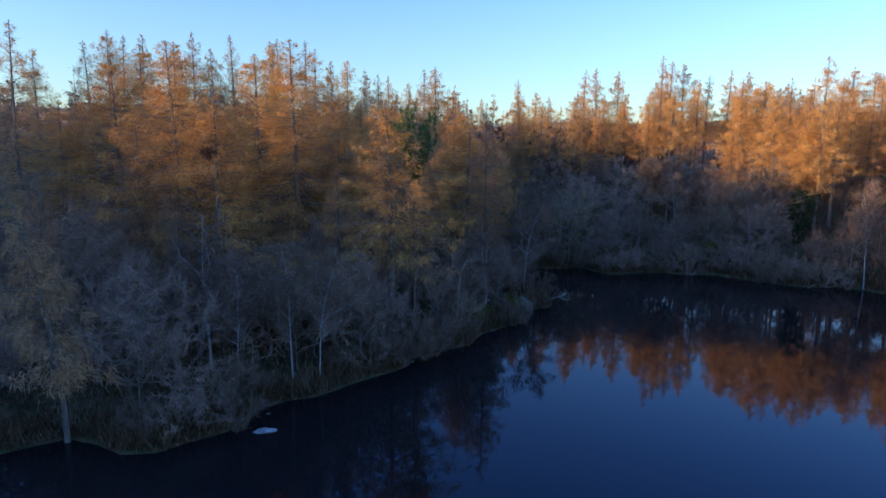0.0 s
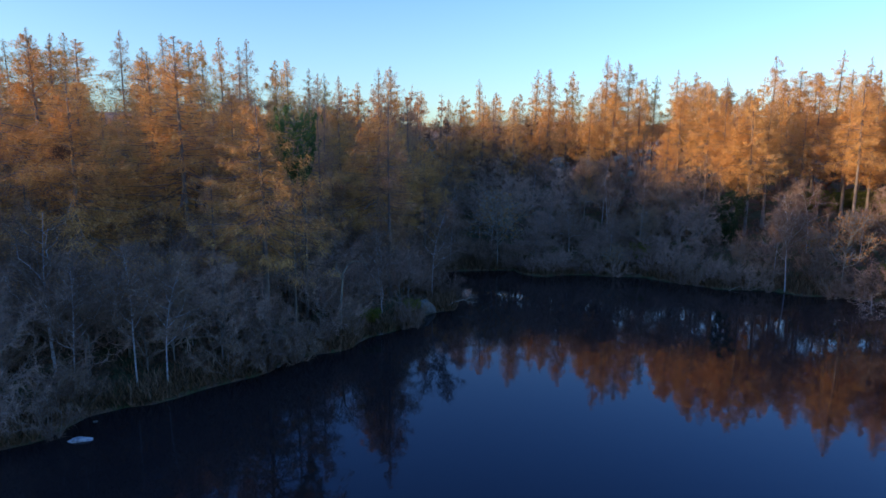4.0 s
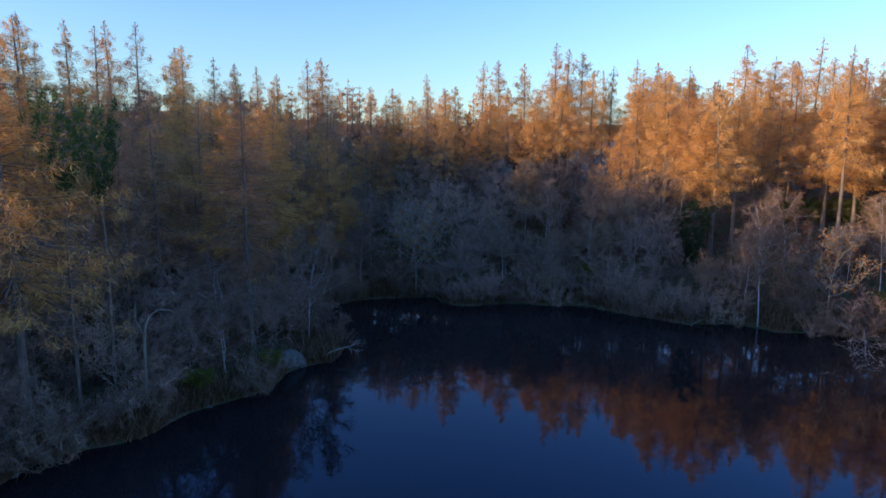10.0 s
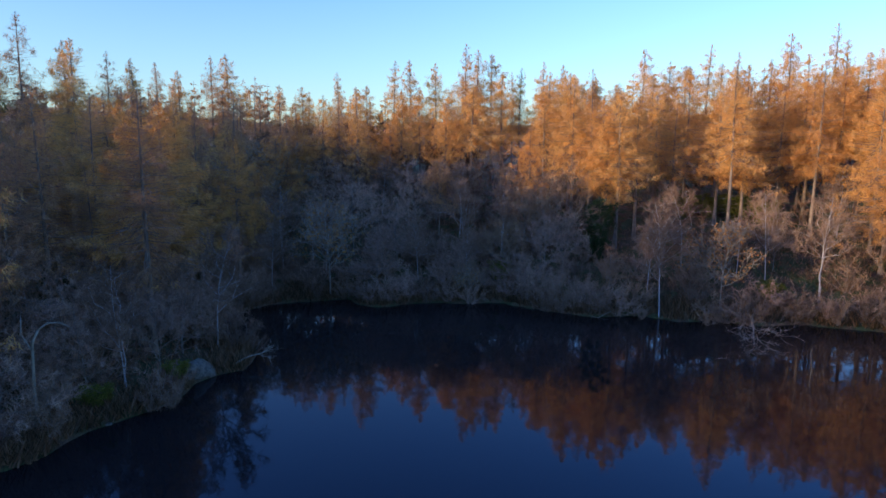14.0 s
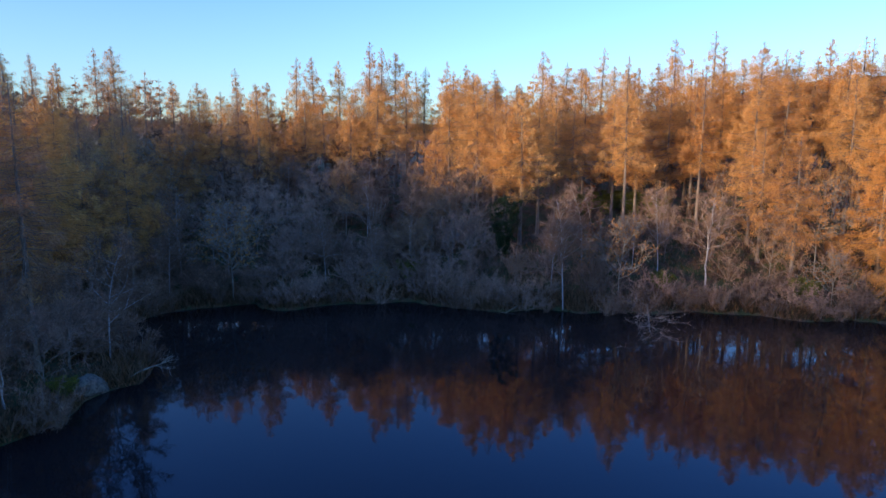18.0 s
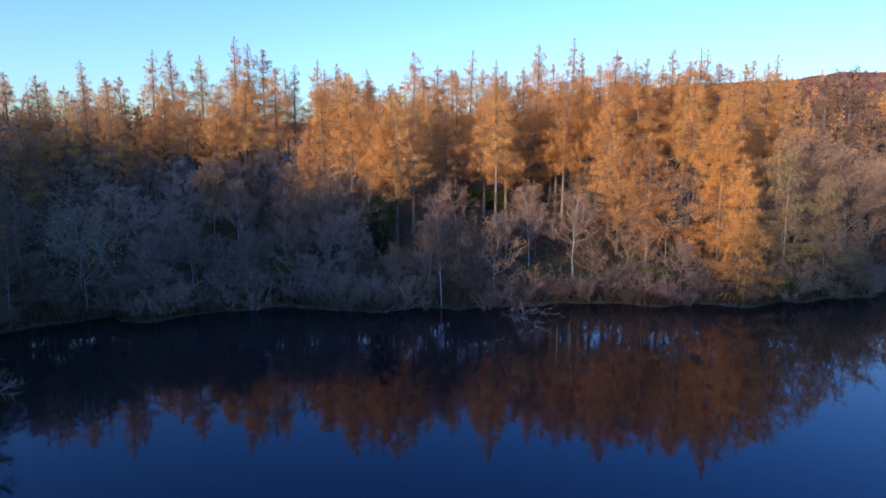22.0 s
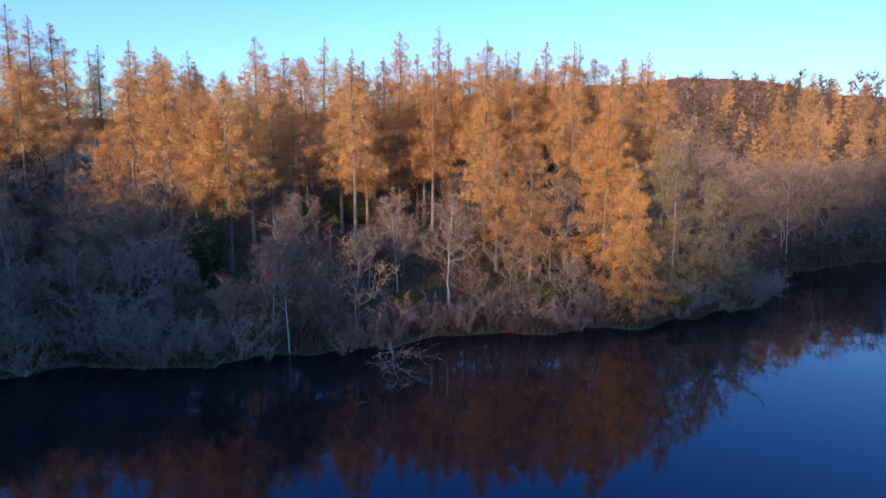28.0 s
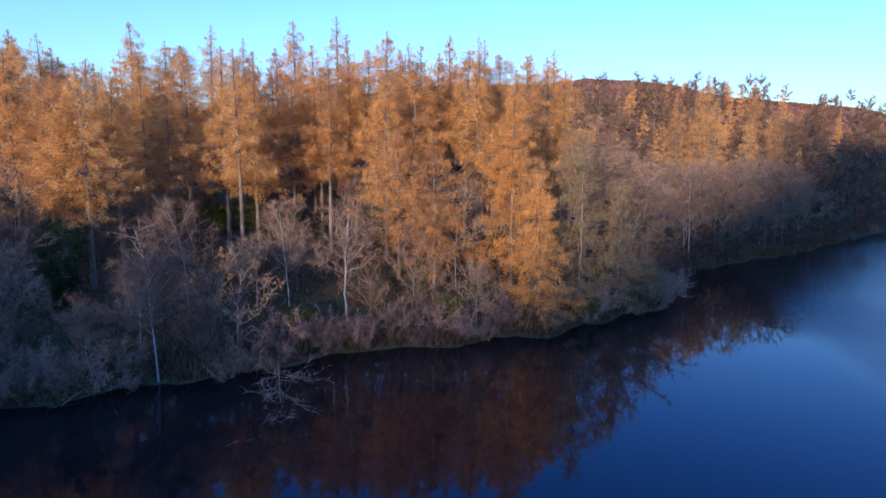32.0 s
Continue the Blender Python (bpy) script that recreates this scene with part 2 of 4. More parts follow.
def stone_material(name, dark, light):
    m, n, l, bsdf = material(name)
    tex = noise_at(n, l, 5.0, 8, None, False)
    r = ramp(n, [(0.35, dark), (0.65, light)])
    l.new(tex.outputs["Fac"], r.inputs["Fac"])
    l.new(r.outputs["Color"], bsdf.inputs["Base Color"])
    bsdf.inputs["Roughness"].default_value = 0.9
    bump = n.new("ShaderNodeBump")
    bump.inputs["Strength"].default_value, bump.inputs["Distance"].default_value = 0.8, 0.05
    l.new(tex.outputs["Fac"], bump.inputs["Height"])
    l.new(bump.outputs[0], bsdf.inputs["Normal"])
    return m


GROUND, WATER = ground_material(), water_material()
STONE = stone_material("lichened_stone", (0.055, 0.052, 0.04), (0.17, 0.155, 0.115))
PALE_STONE = stone_material("pale_stone", (0.16, 0.155, 0.15), (0.44, 0.43, 0.41))

# ---- land ----
SHORE = np.array([
    (-60, 10), (-40, 22), (-22, 28.9), (-19.5, 30.1), (-16.8, 29.6), (-14.6, 30.0), (-13.6, 31.3), (-11.8, 31.9), (-11, 33.2), (-9.1, 35.8), (-6.7, 37.9), (-3.3, 41.5),
    (-1.1, 44.6), (0.5, 46.5), (2.5, 48.6), (4.3, 50.8), (6.7, 53.6), (8.4, 57.2), (10.2, 58.9), (10.7, 61.4), (9.4, 64), (6.5, 68), (6.5, 73), (8.9, 77.8),
    (12, 79.8), (18, 78.8), (21.5, 75.8), (26.8, 77), (30.5, 75.2), (33.3, 75.3), (37.3, 71.4), (42.4, 69), (47, 67.2), (52, 64.8), (55.5, 63.9), (59.5, 63.1),
    (62.5, 61.6), (65.5, 58.6), (70.5, 55.8), (74.5, 53.6), (81, 52), (84.3, 51.2), (91.2, 49.6), (95, 50.8), (100, 53.8), (107, 54.6), (123, 52.2), (137, 47.7),
    (162, 43.5), (180, 40), (214, 37), (250, 31), (300, 24), (330, -5), (300, -50), (200, -75), (60, -85), (-50, -70), (-80, -30)], float)
# bearings 230 to 285: an unseen ridge, added and shaped to cast shade
CREST = (0, .05, 8, .06, 18, .058, 25, .06, 32, .072, 37, .078, 41, .092, 45, .099, 48.9, .108, 53.7, .112, 59, .114, 60, .117, 62.4, .119, 66.7, .112, 69, .109, 71.6, .099, 74.2, .092, 78.3, .085,
         82.1, .077, 84.6, .066, 95, .05, 150, .06, 230, .27, 240, .29, 244.7, .28, 246.5, .228, 248.3, .214, 249.2, .206, 250.1, .194, 251, .178, 251.7, .166, 252.4, .163, 253.2, .161, 254, .157, 255.5, .158, 257, .161, 258.5, .166, 260, .176, 261.5, .183, 264, .19, 268, .19, 275, .17, 285, .11, 305, .07, 340, .065, 360, .05)


def shore_distance(x, y):
    """Metres from the water's edge, positive on land."""
    x, y = np.asarray(x, float), np.asarray(y, float)
    best, inside = np.full(x.shape, 1e9), np.zeros(x.shape, bool)
    for (ax, ay), (bx, by) in zip(SHORE, np.roll(SHORE, -1, 0)):
        dx, dy = bx - ax, by - ay
        u = np.clip(((x - ax) * dx + (y - ay) * dy) / (dx * dx + dy * dy), 0, 1)
        best = np.minimum(best, np.hypot(x - ax - u * dx, y - ay - u * dy))
        if dy:
            inside ^= ((ay > y) != (by > y)) & (x < ax + (y - ay) * dx / dy)
    return np.where(inside, -best, best)


def smooth(a, b, v):
    u = np.clip((v - a) / (b - a), 0, 1)
    return u * u * (3 - 2 * u)


def land(x, y):
    """Height of the ground."""
    x, y = np.asarray(x, float), np.asarray(y, float)
    d = shore_distance(x, y)
    wob = 0.9 * np.sin(x * 0.71 + 1.3 * np.sin(y * 0.53)) + 0.8 * np.sin(y * 0.83 + 1.7 * np.sin(x * 0.37))
    d = d + 0.6 * wob * np.exp(-np.abs(d) / 6.0)
    steep = smooth(5, 24, x + 0.3 * (y - 80)) * (1 - smooth(98, 125, x))
    i = np.maximum(d, 0)
    gentle = 0.30 * (1 - np.exp(-i / 0.4)) + 0.10 * np.minimum(i, 15) + 0.19 * np.clip(i - 15, 0, 45)
    bank = 0.30 * (1 - np.exp(-i / 0.4)) + 0.36 * np.minimum(i, 11) + 0.29 * np.clip(i - 11, 0, 24)
    h = gentle + (bank - gentle) * steep
    h = h + 0.10 * wob * smooth(1, 8, i) + 0.35 * np.sin(x * 0.19 + 2) * np.sin(y * 0.23) * smooth(4, 20, i)
    h = np.where(d < 0, np.maximum(0.35 * d, -2.5), h)
    rx, ry = x - 28, y - 27
    r, bearing = np.hypot(rx, ry), np.degrees(np.arctan2(rx, ry)) % 360
    top = 9.0 + 355 * np.interp(bearing, CREST[0::2], CREST[1::2])
    rise_from = np.interp(bearing, (120, 180, 290, 330), (95, 250, 250, 95))
    far = smooth(rise_from, 360, r) * smooth(0, 60, d)
    h = h * (1 - far) + top * far
    return h + smooth(150, 320, r) * (1 - 0.75 * smooth(280, 350, r)) * (1.6 * np.sin(x * 0.05 + np.sin(y * 0.031)) + 1.1 * np.sin(y * 0.083 + x * 0.047))


def ground_at(x, y):
    return float(land(np.array([x]), np.array([y]))[0])


def spaced(*stretches):
    out = []
    for a, b_, step in stretches:
        out.extend(np.arange(a, b_, step))
    return np.array(out)


def mesh_object(name, verts, faces, mat, parent=None, label="", flat=True):
    me = bpy.data.meshes.new(name)
    me.from_pydata(verts, [], faces)
    me.materials.append(mat)
    if not flat:
        me.polygons.foreach_set("use_smooth", [True] * len(me.polygons))
    ob = new(name, me)
    if parent:
        ob.parent = parent
    if label:
        ob["label"] = label
    return ob


gx = spaced((-3000, -400, 200), (-400, -60, 14), (-60, 132, 1.3), (132, 270, 4), (270, 600, 14), (600, 3001, 200))
gy = spaced((-3000, -400, 200), (-400, 10, 14), (10, 100, 1.3), (100, 200, 4), (200, 600, 14), (600, 3001, 200))
GX, GY = np.meshgrid(gx, gy)
GZ = land(GX, GY)
nx = len(gx)
verts = np.stack([GX.ravel(), GY.ravel(), GZ.ravel()], 1).tolist()
faces = [(j * nx + i, j * nx + i + 1, (j + 1) * nx + i + 1, (j + 1) * nx + i) for j in range(len(gy) - 1) for i in range(nx - 1)]
tagged(mesh_object("ground", verts, faces, GROUND, flat=False), "brown woodland floor rising to a heather hill", "ground", kind="structure")

wx, wy = np.arange(-90, 341, 10.0), np.arange(-90, 91, 10.0)
verts = [(x, y, 0.0) for y in wy for x in wx]
faces = [(j * len(wx) + i, j * len(wx) + i + 1, (j + 1) * len(wx) + i + 1, (j + 1) * len(wx) + i) for j in range(len(wy) - 1) for i in range(len(wx) - 1)]
tagged(mesh_object("water", verts, faces, WATER), "dark calm lake mirroring sky and trees", "lake", kind="structure")


# ---- trees: one of each form, built at the origin and copied ----
class Sheet:
    """Vertices and faces of one mesh."""

    def __init__(self):
        self.v, self.f = [], []

    def tube(self, pts, radii, sides=5):
        start = len(self.v)
        for i, p in enumerate(pts):
            q, o = pts[min(i + 1, len(pts) - 1)], pts[max(i - 1, 0)]
            d = (q - o).normalized()
            side = d.orthogonal().normalized()
            up = d.cross(side)
            for k in range(sides):
                a = 2 * math.pi * k / sides
                self.v.append(p + (side * math.cos(a) + up * math.sin(a)) * radii[i])
        for i in range(len(pts) - 1):
            for k in range(sides):
                a, c = start + i * sides + k, start + i * sides + (k + 1) % sides
                self.f.append((a, c, c + sides, a + sides))
        if sides > 4:
            self.f.append(tuple(start + (len(pts) - 1) * sides + k for k in range(sides)))

    def blade(self, p, d, side, width):
        n = len(self.v)
        self.v += [p - side * width * 0.5, p + side * width * 0.5, p + d]
        self.f.append((n, n + 1, n + 2))


def unit(rng):
    while True:
        v = Vector((rng.uniform(-1, 1), rng.uniform(-1, 1), rng.uniform(-1, 1)))
        if 0.05 < v.length < 1:
            return v.normalized()


def around(a, r=1.0, z=0.0):
    return Vector((math.cos(a) * r, math.sin(a) * r, z))


def tree(name, parts):
    """An empty at the foot, with one mesh a part."""
    root = new(name)
    for part_name, sheet, mat in parts:
        if sheet.f:
            mesh_object(part_name, [tuple(v) for v in sheet.v], sheet.f, mat, root, flat=part_name == "crown")
    return root


def trunk_line(rng, height, lean=0.0, bend=0.15, steps=7):
    a = rng.uniform(0, 6.28)
    pts = []
    for i in range(steps + 1):
        u = i / steps
        pts.append(Vector((lean * height * u * u + bend * math.sin(u * 4 + a) * u, bend * math.cos(u * 3 + a) * u, height * u - (0.4 if i == 0 else 0))))
    return pts


def along(pts, u):
    s = u * (len(pts) - 1)
    i = min(int(s), len(pts) - 2)
    return pts[i].lerp(pts[i + 1], s - i)


def larch(seed, height=20.0, foot=0.35, reach=2.6, sprays=3400, width=0.05, mat=None, lean=0.0, sparse_top=0.0, limbs=140, length=0.45, taper=0.9, hang=0.5):
    """Whorls of uneven limbs, each with a fan of fine hanging sprays."""
    rng, r = random.Random(seed), np.random.RandomState(seed)
    stem, crown = Sheet(), Sheet()
    line = trunk_line(rng, height, lean, 0.18, 9)
    r0 = height * 0.0105
    stem.tube(line, [r0 * (1.3 if i == 0 else 1.0) * (1 - i / 9.0) ** 0.85 + 0.016 for i in range(10)], 7)
    lobes = [(rng.uniform(0, 6.28), rng.uniform(foot, 1.0), rng.uniform(-0.25, 0.25)) for _ in range(9)]
    pts, lengths = [], []
    for k in range(limbs):
        u = 1 - (1 - (k + rng.random()) / limbs) ** 1.3
        z = foot + (1 - foot) * u
        a = k * 2.39996 + rng.uniform(-0.7, 0.7)
        swell = 1.0 + sum(w * math.exp(-((z - c) / 0.09) ** 2) * max(0.0, math.cos(a - b_)) for b_, c, w in lobes)
        L = (reach * min(1.0, 1.14 * (1 - u)) ** taper * rng.uniform(0.45, 1.15) * swell + 0.09) * (1 if u > 0.1 else 0.7)
        if sparse_top and u > 0.55:
            L *= 1 - 0.35 * sparse_top
        o = along(line, min(z, 0.995))
        droop = -0.34 * (1 - u) + 0.5 * u * u + rng.uniform(-0.34, 0.34)
        p1 = o + around(a, L * 0.42, L * droop * 0.62)
        p2 = o + around(a + rng.uniform(-0.18, 0.18), L * 0.8, L * droop * 0.98)
        p3 = o + around(a + rng.uniform(-0.25, 0.25), L * 1.0, L * droop + 0.07 * L)
        rad = 0.011 + 0.010 * L
        if L > 1.6:
            stem.tube([o, p1, p3], [rad, rad * 0.7, 0.006], 3)
        else:
            stem.tube([o, p3], [rad, 0.006], 3)
        pts.append([tuple(q) for q in (o, p1, p2, p3)])
        lengths.append(L)
    for k in range(int(limbs * 0.25)):      # dead snags under the crown
        o = along(line, foot * rng.uniform(0.35, 1.0))
        L = rng.uniform(0.5, 1.5)
        stem.tube([o, o + around(rng.uniform(0, 6.28), L, -0.2 * L)], [0.014, 0.005], 3)
    pts, lengths = np.array(pts), np.array(lengths)
    tufts = sprays // (26 if sprays > 3000 else 3)      # the sprays sit in loose tufts with gaps between
    k = r.choice(limbs, tufts, p=lengths ** 1.15 / (lengths ** 1.15).sum())
    s, wide = r.uniform(0.10, 1.0, (tufts, 1)), r.normal(0, 1, (tufts, 1))
    pick = r.randint(0, tufts, sprays)
    k, s = k[pick], np.clip(s[pick] + r.normal(0, 0.05, (sprays, 1)), 0.05, 1.0)
    L, P = lengths[k][:, None], pts[k]
    wide = (wide[pick] + r.normal(0, 0.25, (sprays, 1))) * 0.22 * L * (1.15 - s)
    seg = np.minimum((s * 3).astype(int), 2)[:, 0]
    rows = np.arange(sprays)
    p = P[rows, seg] + (P[rows, seg + 1] - P[rows, seg]) * (s * 3 - seg[:, None])
    out = P[:, 3] - P[:, 0]
    out /= np.linalg.norm(out, axis=1, keepdims=True)
    up = np.array((0.0, 0.0, 1.0))
    side = np.cross(out, up)
    small = np.minimum(1.0, L * 0.7)
    p = p + side * wide - up * (0.18 * np.abs(wide)) + r.normal(0, 1, (sprays, 3)) * (0.15, 0.15, 0.20) * small
    d = side * np.sign(wide) * r.uniform(0, 0.8, (sprays, 1)) + out * r.uniform(-0.2, 0.8, (sprays, 1)) + up * r.uniform(-1.2, 0.7 - hang, (sprays, 1)) + r.normal(0, 0.3, (sprays, 3))
    d *= length * r.uniform(0.4, 1.3, (sprays, 1)) * np.minimum(1.0, 0.30 + 0.50 * L) / np.linalg.norm(d, axis=1, keepdims=True)
    w = r.normal(0, 1, (sprays, 3))
    w *= 0.5 * width * r.uniform(0.6, 1.5, (sprays, 1)) * np.minimum(1.0, 0.62 + 0.35 * L) / np.linalg.norm(w, axis=1, keepdims=True)
    crown.v = np.stack([p - w, p + w, p + d], 1).reshape(-1, 3).tolist()
    crown.f = np.arange(3 * sprays).reshape(-1, 3).tolist()
    return tree("larch_tree", [("trunk", stem, LARCH_BARK), ("crown", crown, mat or NEEDLES)])


def grow(rng, sheet, tips, p, d, L, r, depth, spread=0.7, up=0.25, twist=0.25, sides=4):
    """A limb that forks, its tips gathered for twigs."""
    pts, q, v = [p], p, d
    for _ in range(3):
        v = (v + unit(rng) * twist + Vector((0, 0, up * 0.3))).normalized()
        q = q + v * L / 3
        pts.append(q)
    if depth > 0:
        sheet.tube(pts, [r, r * 0.86, r * 0.72, r * 0.55], min(sides, 3 if r < 0.04 else sides))
    else:
        sheet.tube([pts[0], pts[2], pts[3]], [r, r * 0.75, r * 0.4], 3)
    tips.append((pts, v, L, depth))
    if depth > 0:
        for k in range(rng.choice((2, 2, 3))):
            nv = (v + unit(rng) * spread).normalized()
            grow(rng, sheet, tips, along(pts, rng.uniform(0.6, 1.0)), nv, L * rng.uniform(0.6, 0.85), r * 0.55, depth - 1, spread, up, twist, max(3, sides - 1))


def bare_tree(name, seed, height=10.0, stems=1, bark_mat=None, twig_mat=None, twigs=2600, twig_len=0.8, width=0.03, droop=0.15, lean=0.1, limbs=22, foot=0.3, reach=0.28,
              leaf_mat=None, leaves=0, forks=2):
    """A leafless tree: one or more stems, ascending limbs that fork, and a haze of fine twigs."""
    rng = random.Random(seed)
    stem, crown, leaf = Sheet(), Sheet(), Sheet()
    limb = stem
    tips = []
    for s in range(stems):
        H = height * (1 if s == 0 else rng.uniform(0.75, 0.95))
        tilt = lean * (1 if s == 0 else rng.uniform(-1.5, 1.5))
        line = trunk_line(rng, H, tilt, 0.35, 8)
        if s:
            yaw = Matrix.Rotation(rng.uniform(0, 6.28), 3, "Z")
            line = [yaw @ p + Vector((rng.uniform(-0.2, 0.2), rng.uniform(-0.2, 0.2), 0)) for p in line]
        r0 = H * 0.0058
        stem.tube(line, [r0 * (1.3 if i == 0 else 1.0) * (1 - i / 8.0) + 0.014 for i in range(9)], 6)
        n = max(6, limbs // stems)
        for k in range(n):
            u = foot + (0.97 - foot) * (k + rng.random()) / n
            a = k * 2.39996 + rng.uniform(-0.6, 0.6)
            L = H * reach * (1.15 - u) * rng.uniform(0.7, 1.2) + 0.35
            d = around(a, 1.0, rng.uniform(0.35, 1.0)).normalized()
            grow(rng, limb, tips, along(line, u), d, L, 0.012 + 0.012 * L, 1 if L < 1.2 else forks, 0.75, 0.2, 0.28, 4)
    total = sum(L for _, _, L, _ in tips)
    for pts, v, L, depth in tips:
        for _ in range(int(twigs * L / total) + 1):
            p = along(pts, rng.uniform(0.15, 1.0))
            d = (v * 0.6 + unit(rng) * 0.9 + Vector((0, 0, 0.25 - droop * rng.uniform(0, 4)))).normalized() * twig_len * rng.uniform(0.4, 1.3)
            crown.blade(p, d, unit(rng), width * rng.uniform(0.6, 1.4))
        for _ in range(int(leaves * L / total)):
            p = along(pts, rng.uniform(0.3, 1.0)) + unit(rng) * 0.35
            leaf.blade(p, unit(rng) * 0.22, unit(rng), 0.16)
    return tree(name, [("trunk", stem, bark_mat or GREY_BARK), ("crown", crown, twig_mat or TWIGS), ("foliage", leaf, leaf_mat or DEAD_LEAVES)])


def bush(name, seed, height=3.5, spread=1.0, twig_mat=None, twigs=1400, stems=9, width=0.034, bark_mat=None):
    """A bare shrub: stems fanning up from one foot."""
    rng = random.Random(seed)
    limb, crown, tips = Sheet(), Sheet(), []
    for k in range(stems):
        a = k * 2.39996 + rng.uniform(-0.4, 0.4)
        d = around(a, rng.uniform(0.2, 1.0) * spread, 1.0).normalized()
        grow(rng, limb, tips, around(a, 0.15, -0.1), d, height * rng.uniform(0.45, 0.75), 0.03, 1, 0.7, 0.1, 0.3, 3)
    total = sum(L for _, _, L, _ in tips)
    for pts, v, L, depth in tips:
        for _ in range(int(twigs * L / total) + 1):
            d = (v * 0.5 + unit(rng)).normalized() * 0.6 * rng.uniform(0.4, 1.3)
            crown.blade(along(pts, rng.uniform(0.1, 1.0)), d, unit(rng), width * rng.uniform(0.6, 1.4))
    return tree(name, [("stem", limb, bark_mat or GREY_BARK), ("crown", crown, twig_mat or TWIGS)])


def pine(seed, height=14.0, reach=2.9, tufts=240, mat=None, foot=0.45):
    rng = random.Random(seed)
    stem, crown = Sheet(), Sheet()
    limb = stem
    line = trunk_line(rng, height, 0.02, 0.25, 8)
    stem.tube(line, [height * 0.013 * (1 - i / 8.0) ** 0.8 + 0.03 for i in range(9)], 7)
    for k in range(34):
        u = foot + (0.98 - foot) * (k + rng.random()) / 34
        L = reach * math.sin(math.pi * min(1, 0.25 + 0.8 * (1 - u) / (1 - foot))) * rng.uniform(0.6, 1.1) + 0.3
        a = k * 2.39996
        o = along(line, u)
        p1, p2 = o + around(a, L * 0.6, L * 0.05), o + around(a + 0.2, L, L * 0.22)
        limb.tube([o, p1, p2], [0.05, 0.035, 0.012], 4)
        for _ in range(tufts // 30):
            c = along([o, p1, p2], rng.uniform(0.45, 1.0)) + unit(rng) * 0.35
            for _ in range(26):
                d = (unit(rng) + Vector((0, 0, 0.35))).normalized() * rng.uniform(0.25, 0.5)
                crown.blade(c + unit(rng) * 0.18, d, unit(rng), 0.07)
    return tree("pine_tree", [("trunk", stem, LARCH_BARK), ("crown", crown, mat or PINE)])


MODELS = {}


def model(key, root):
    """Remember a form with its height; the first copy to be planted is the form itself."""
    MODELS[key] = [root, False]


USED_SEED = random.Random(11)


def plant(key, x, y, scale=1.0, turn=None, label="", category="tree", group="", wide=1.0, sink=0.05):
    root, used = MODELS[key]
    turn = USED_SEED.uniform(0, 360) if turn is None else turn
    m = pose(x, y, ground_at(x, y) - sink, 0, 0, turn)
    size = Matrix.Diagonal((scale * wide, scale * wide, scale, 1))
    if used:
        first = root.scale
        ob = copy_thing(root, m @ size @ Matrix.Diagonal((1 / first[0], 1 / first[1], 1 / first[2], 1)))
    else:
        root.matrix_basis = m @ size
        ob, MODELS[key][1] = root, True
    return tagged(ob, label, category, group)


for i in range(5):
    model(("full", i), larch(100 + i, 20, 0.26 + 0.03 * i, 4.7 + 0.3 * (i % 3), 15000, 0.04, taper=0.8 + 0.07 * (i % 3), limbs=210, length=0.5))
for i in range(4):
    model(("slim", i), larch(200 + i, 20, 0.34 + 0.04 * i, 3.3 + 0.3 * (i % 3), 9500, 0.038, taper=0.82 + 0.1 * (i % 2), limbs=190, length=0.48))
for i in range(4):
    model(("mast", i), larch(250 + i, 20, 0.38 + 0.04 * i, 3.9 + 0.35 * (i % 2), 12000, 0.039, taper=0.76 + 0.08 * (i % 3), limbs=190, length=0.5))
for i in range(3):
    model(("brown", i), larch(300 + i, 20, 0.30, 3.8 + 0.25 * i, 9000, 0.038, NEEDLES_BROWN, sparse_top=0.1, taper=0.85, limbs=180, length=0.5))
FAR_FORMS = []
for i in range(2):
    FAR_FORMS.append(larch(400 + i, 20, 0.20, 3.6, 1300, 0.20, NEEDLES_BROWN if i else NEEDLES_GOLD, limbs=30, length=0.95))
model(("gold", 0), larch(500, 24, 0.10, 5.6, 36000, 0.042, NEEDLES_GOLD, limbs=280, length=0.55, taper=0.86))
model(("skirt", 0), larch(501, 16, 0.06, 4.0, 17000, 0.042, NEEDLES_GOLD, limbs=170, taper=0.8, length=0.5))
model(("olive", 0), larch(502, 16, 0.04, 4.6, 11000, 0.042, OLIVE, limbs=140, taper=0.6, hang=0.7))
model(("lean", 0), larch(503, 11, 0.30, 2.3, 5200, 0.05, NEEDLES_BROWN, lean=-0.10, limbs=80))
for i in range(3):
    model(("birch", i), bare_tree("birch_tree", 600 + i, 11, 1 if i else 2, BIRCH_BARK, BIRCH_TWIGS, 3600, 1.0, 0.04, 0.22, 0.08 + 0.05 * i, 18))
for i in range(4):
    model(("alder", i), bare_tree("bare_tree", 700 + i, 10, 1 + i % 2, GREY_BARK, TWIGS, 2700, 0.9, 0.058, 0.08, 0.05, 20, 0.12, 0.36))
for i in range(3):
    model(("brownbare", i), bare_tree("bare_tree", 720 + i, 11, 1 + i % 2, GREY_BARK, BROWN_TWIGS, 3000, 0.9, 0.05, 0.08, 0.05, 22, 0.14, 0.36))
for i in range(2):
    model(("oak", i), bare_tree("oak_tree", 800 + i, 8, 1, PALE_BARK, GREY_TWIGS, 2200, 0.6, 0.03, 0.05, 0.05, 26, 0.28, 0.36, DEAD_LEAVES, 900))
for i in range(3):
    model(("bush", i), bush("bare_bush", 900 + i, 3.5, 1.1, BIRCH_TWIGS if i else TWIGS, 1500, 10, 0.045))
FAR_BARE = (bare_tree("bare_tree", 950, 10, 1, GREY_BARK, FAR_TWIGS, 480, 1.4, 0.19, 0.05, 0.05, 12, 0.12, 0.40, forks=0))
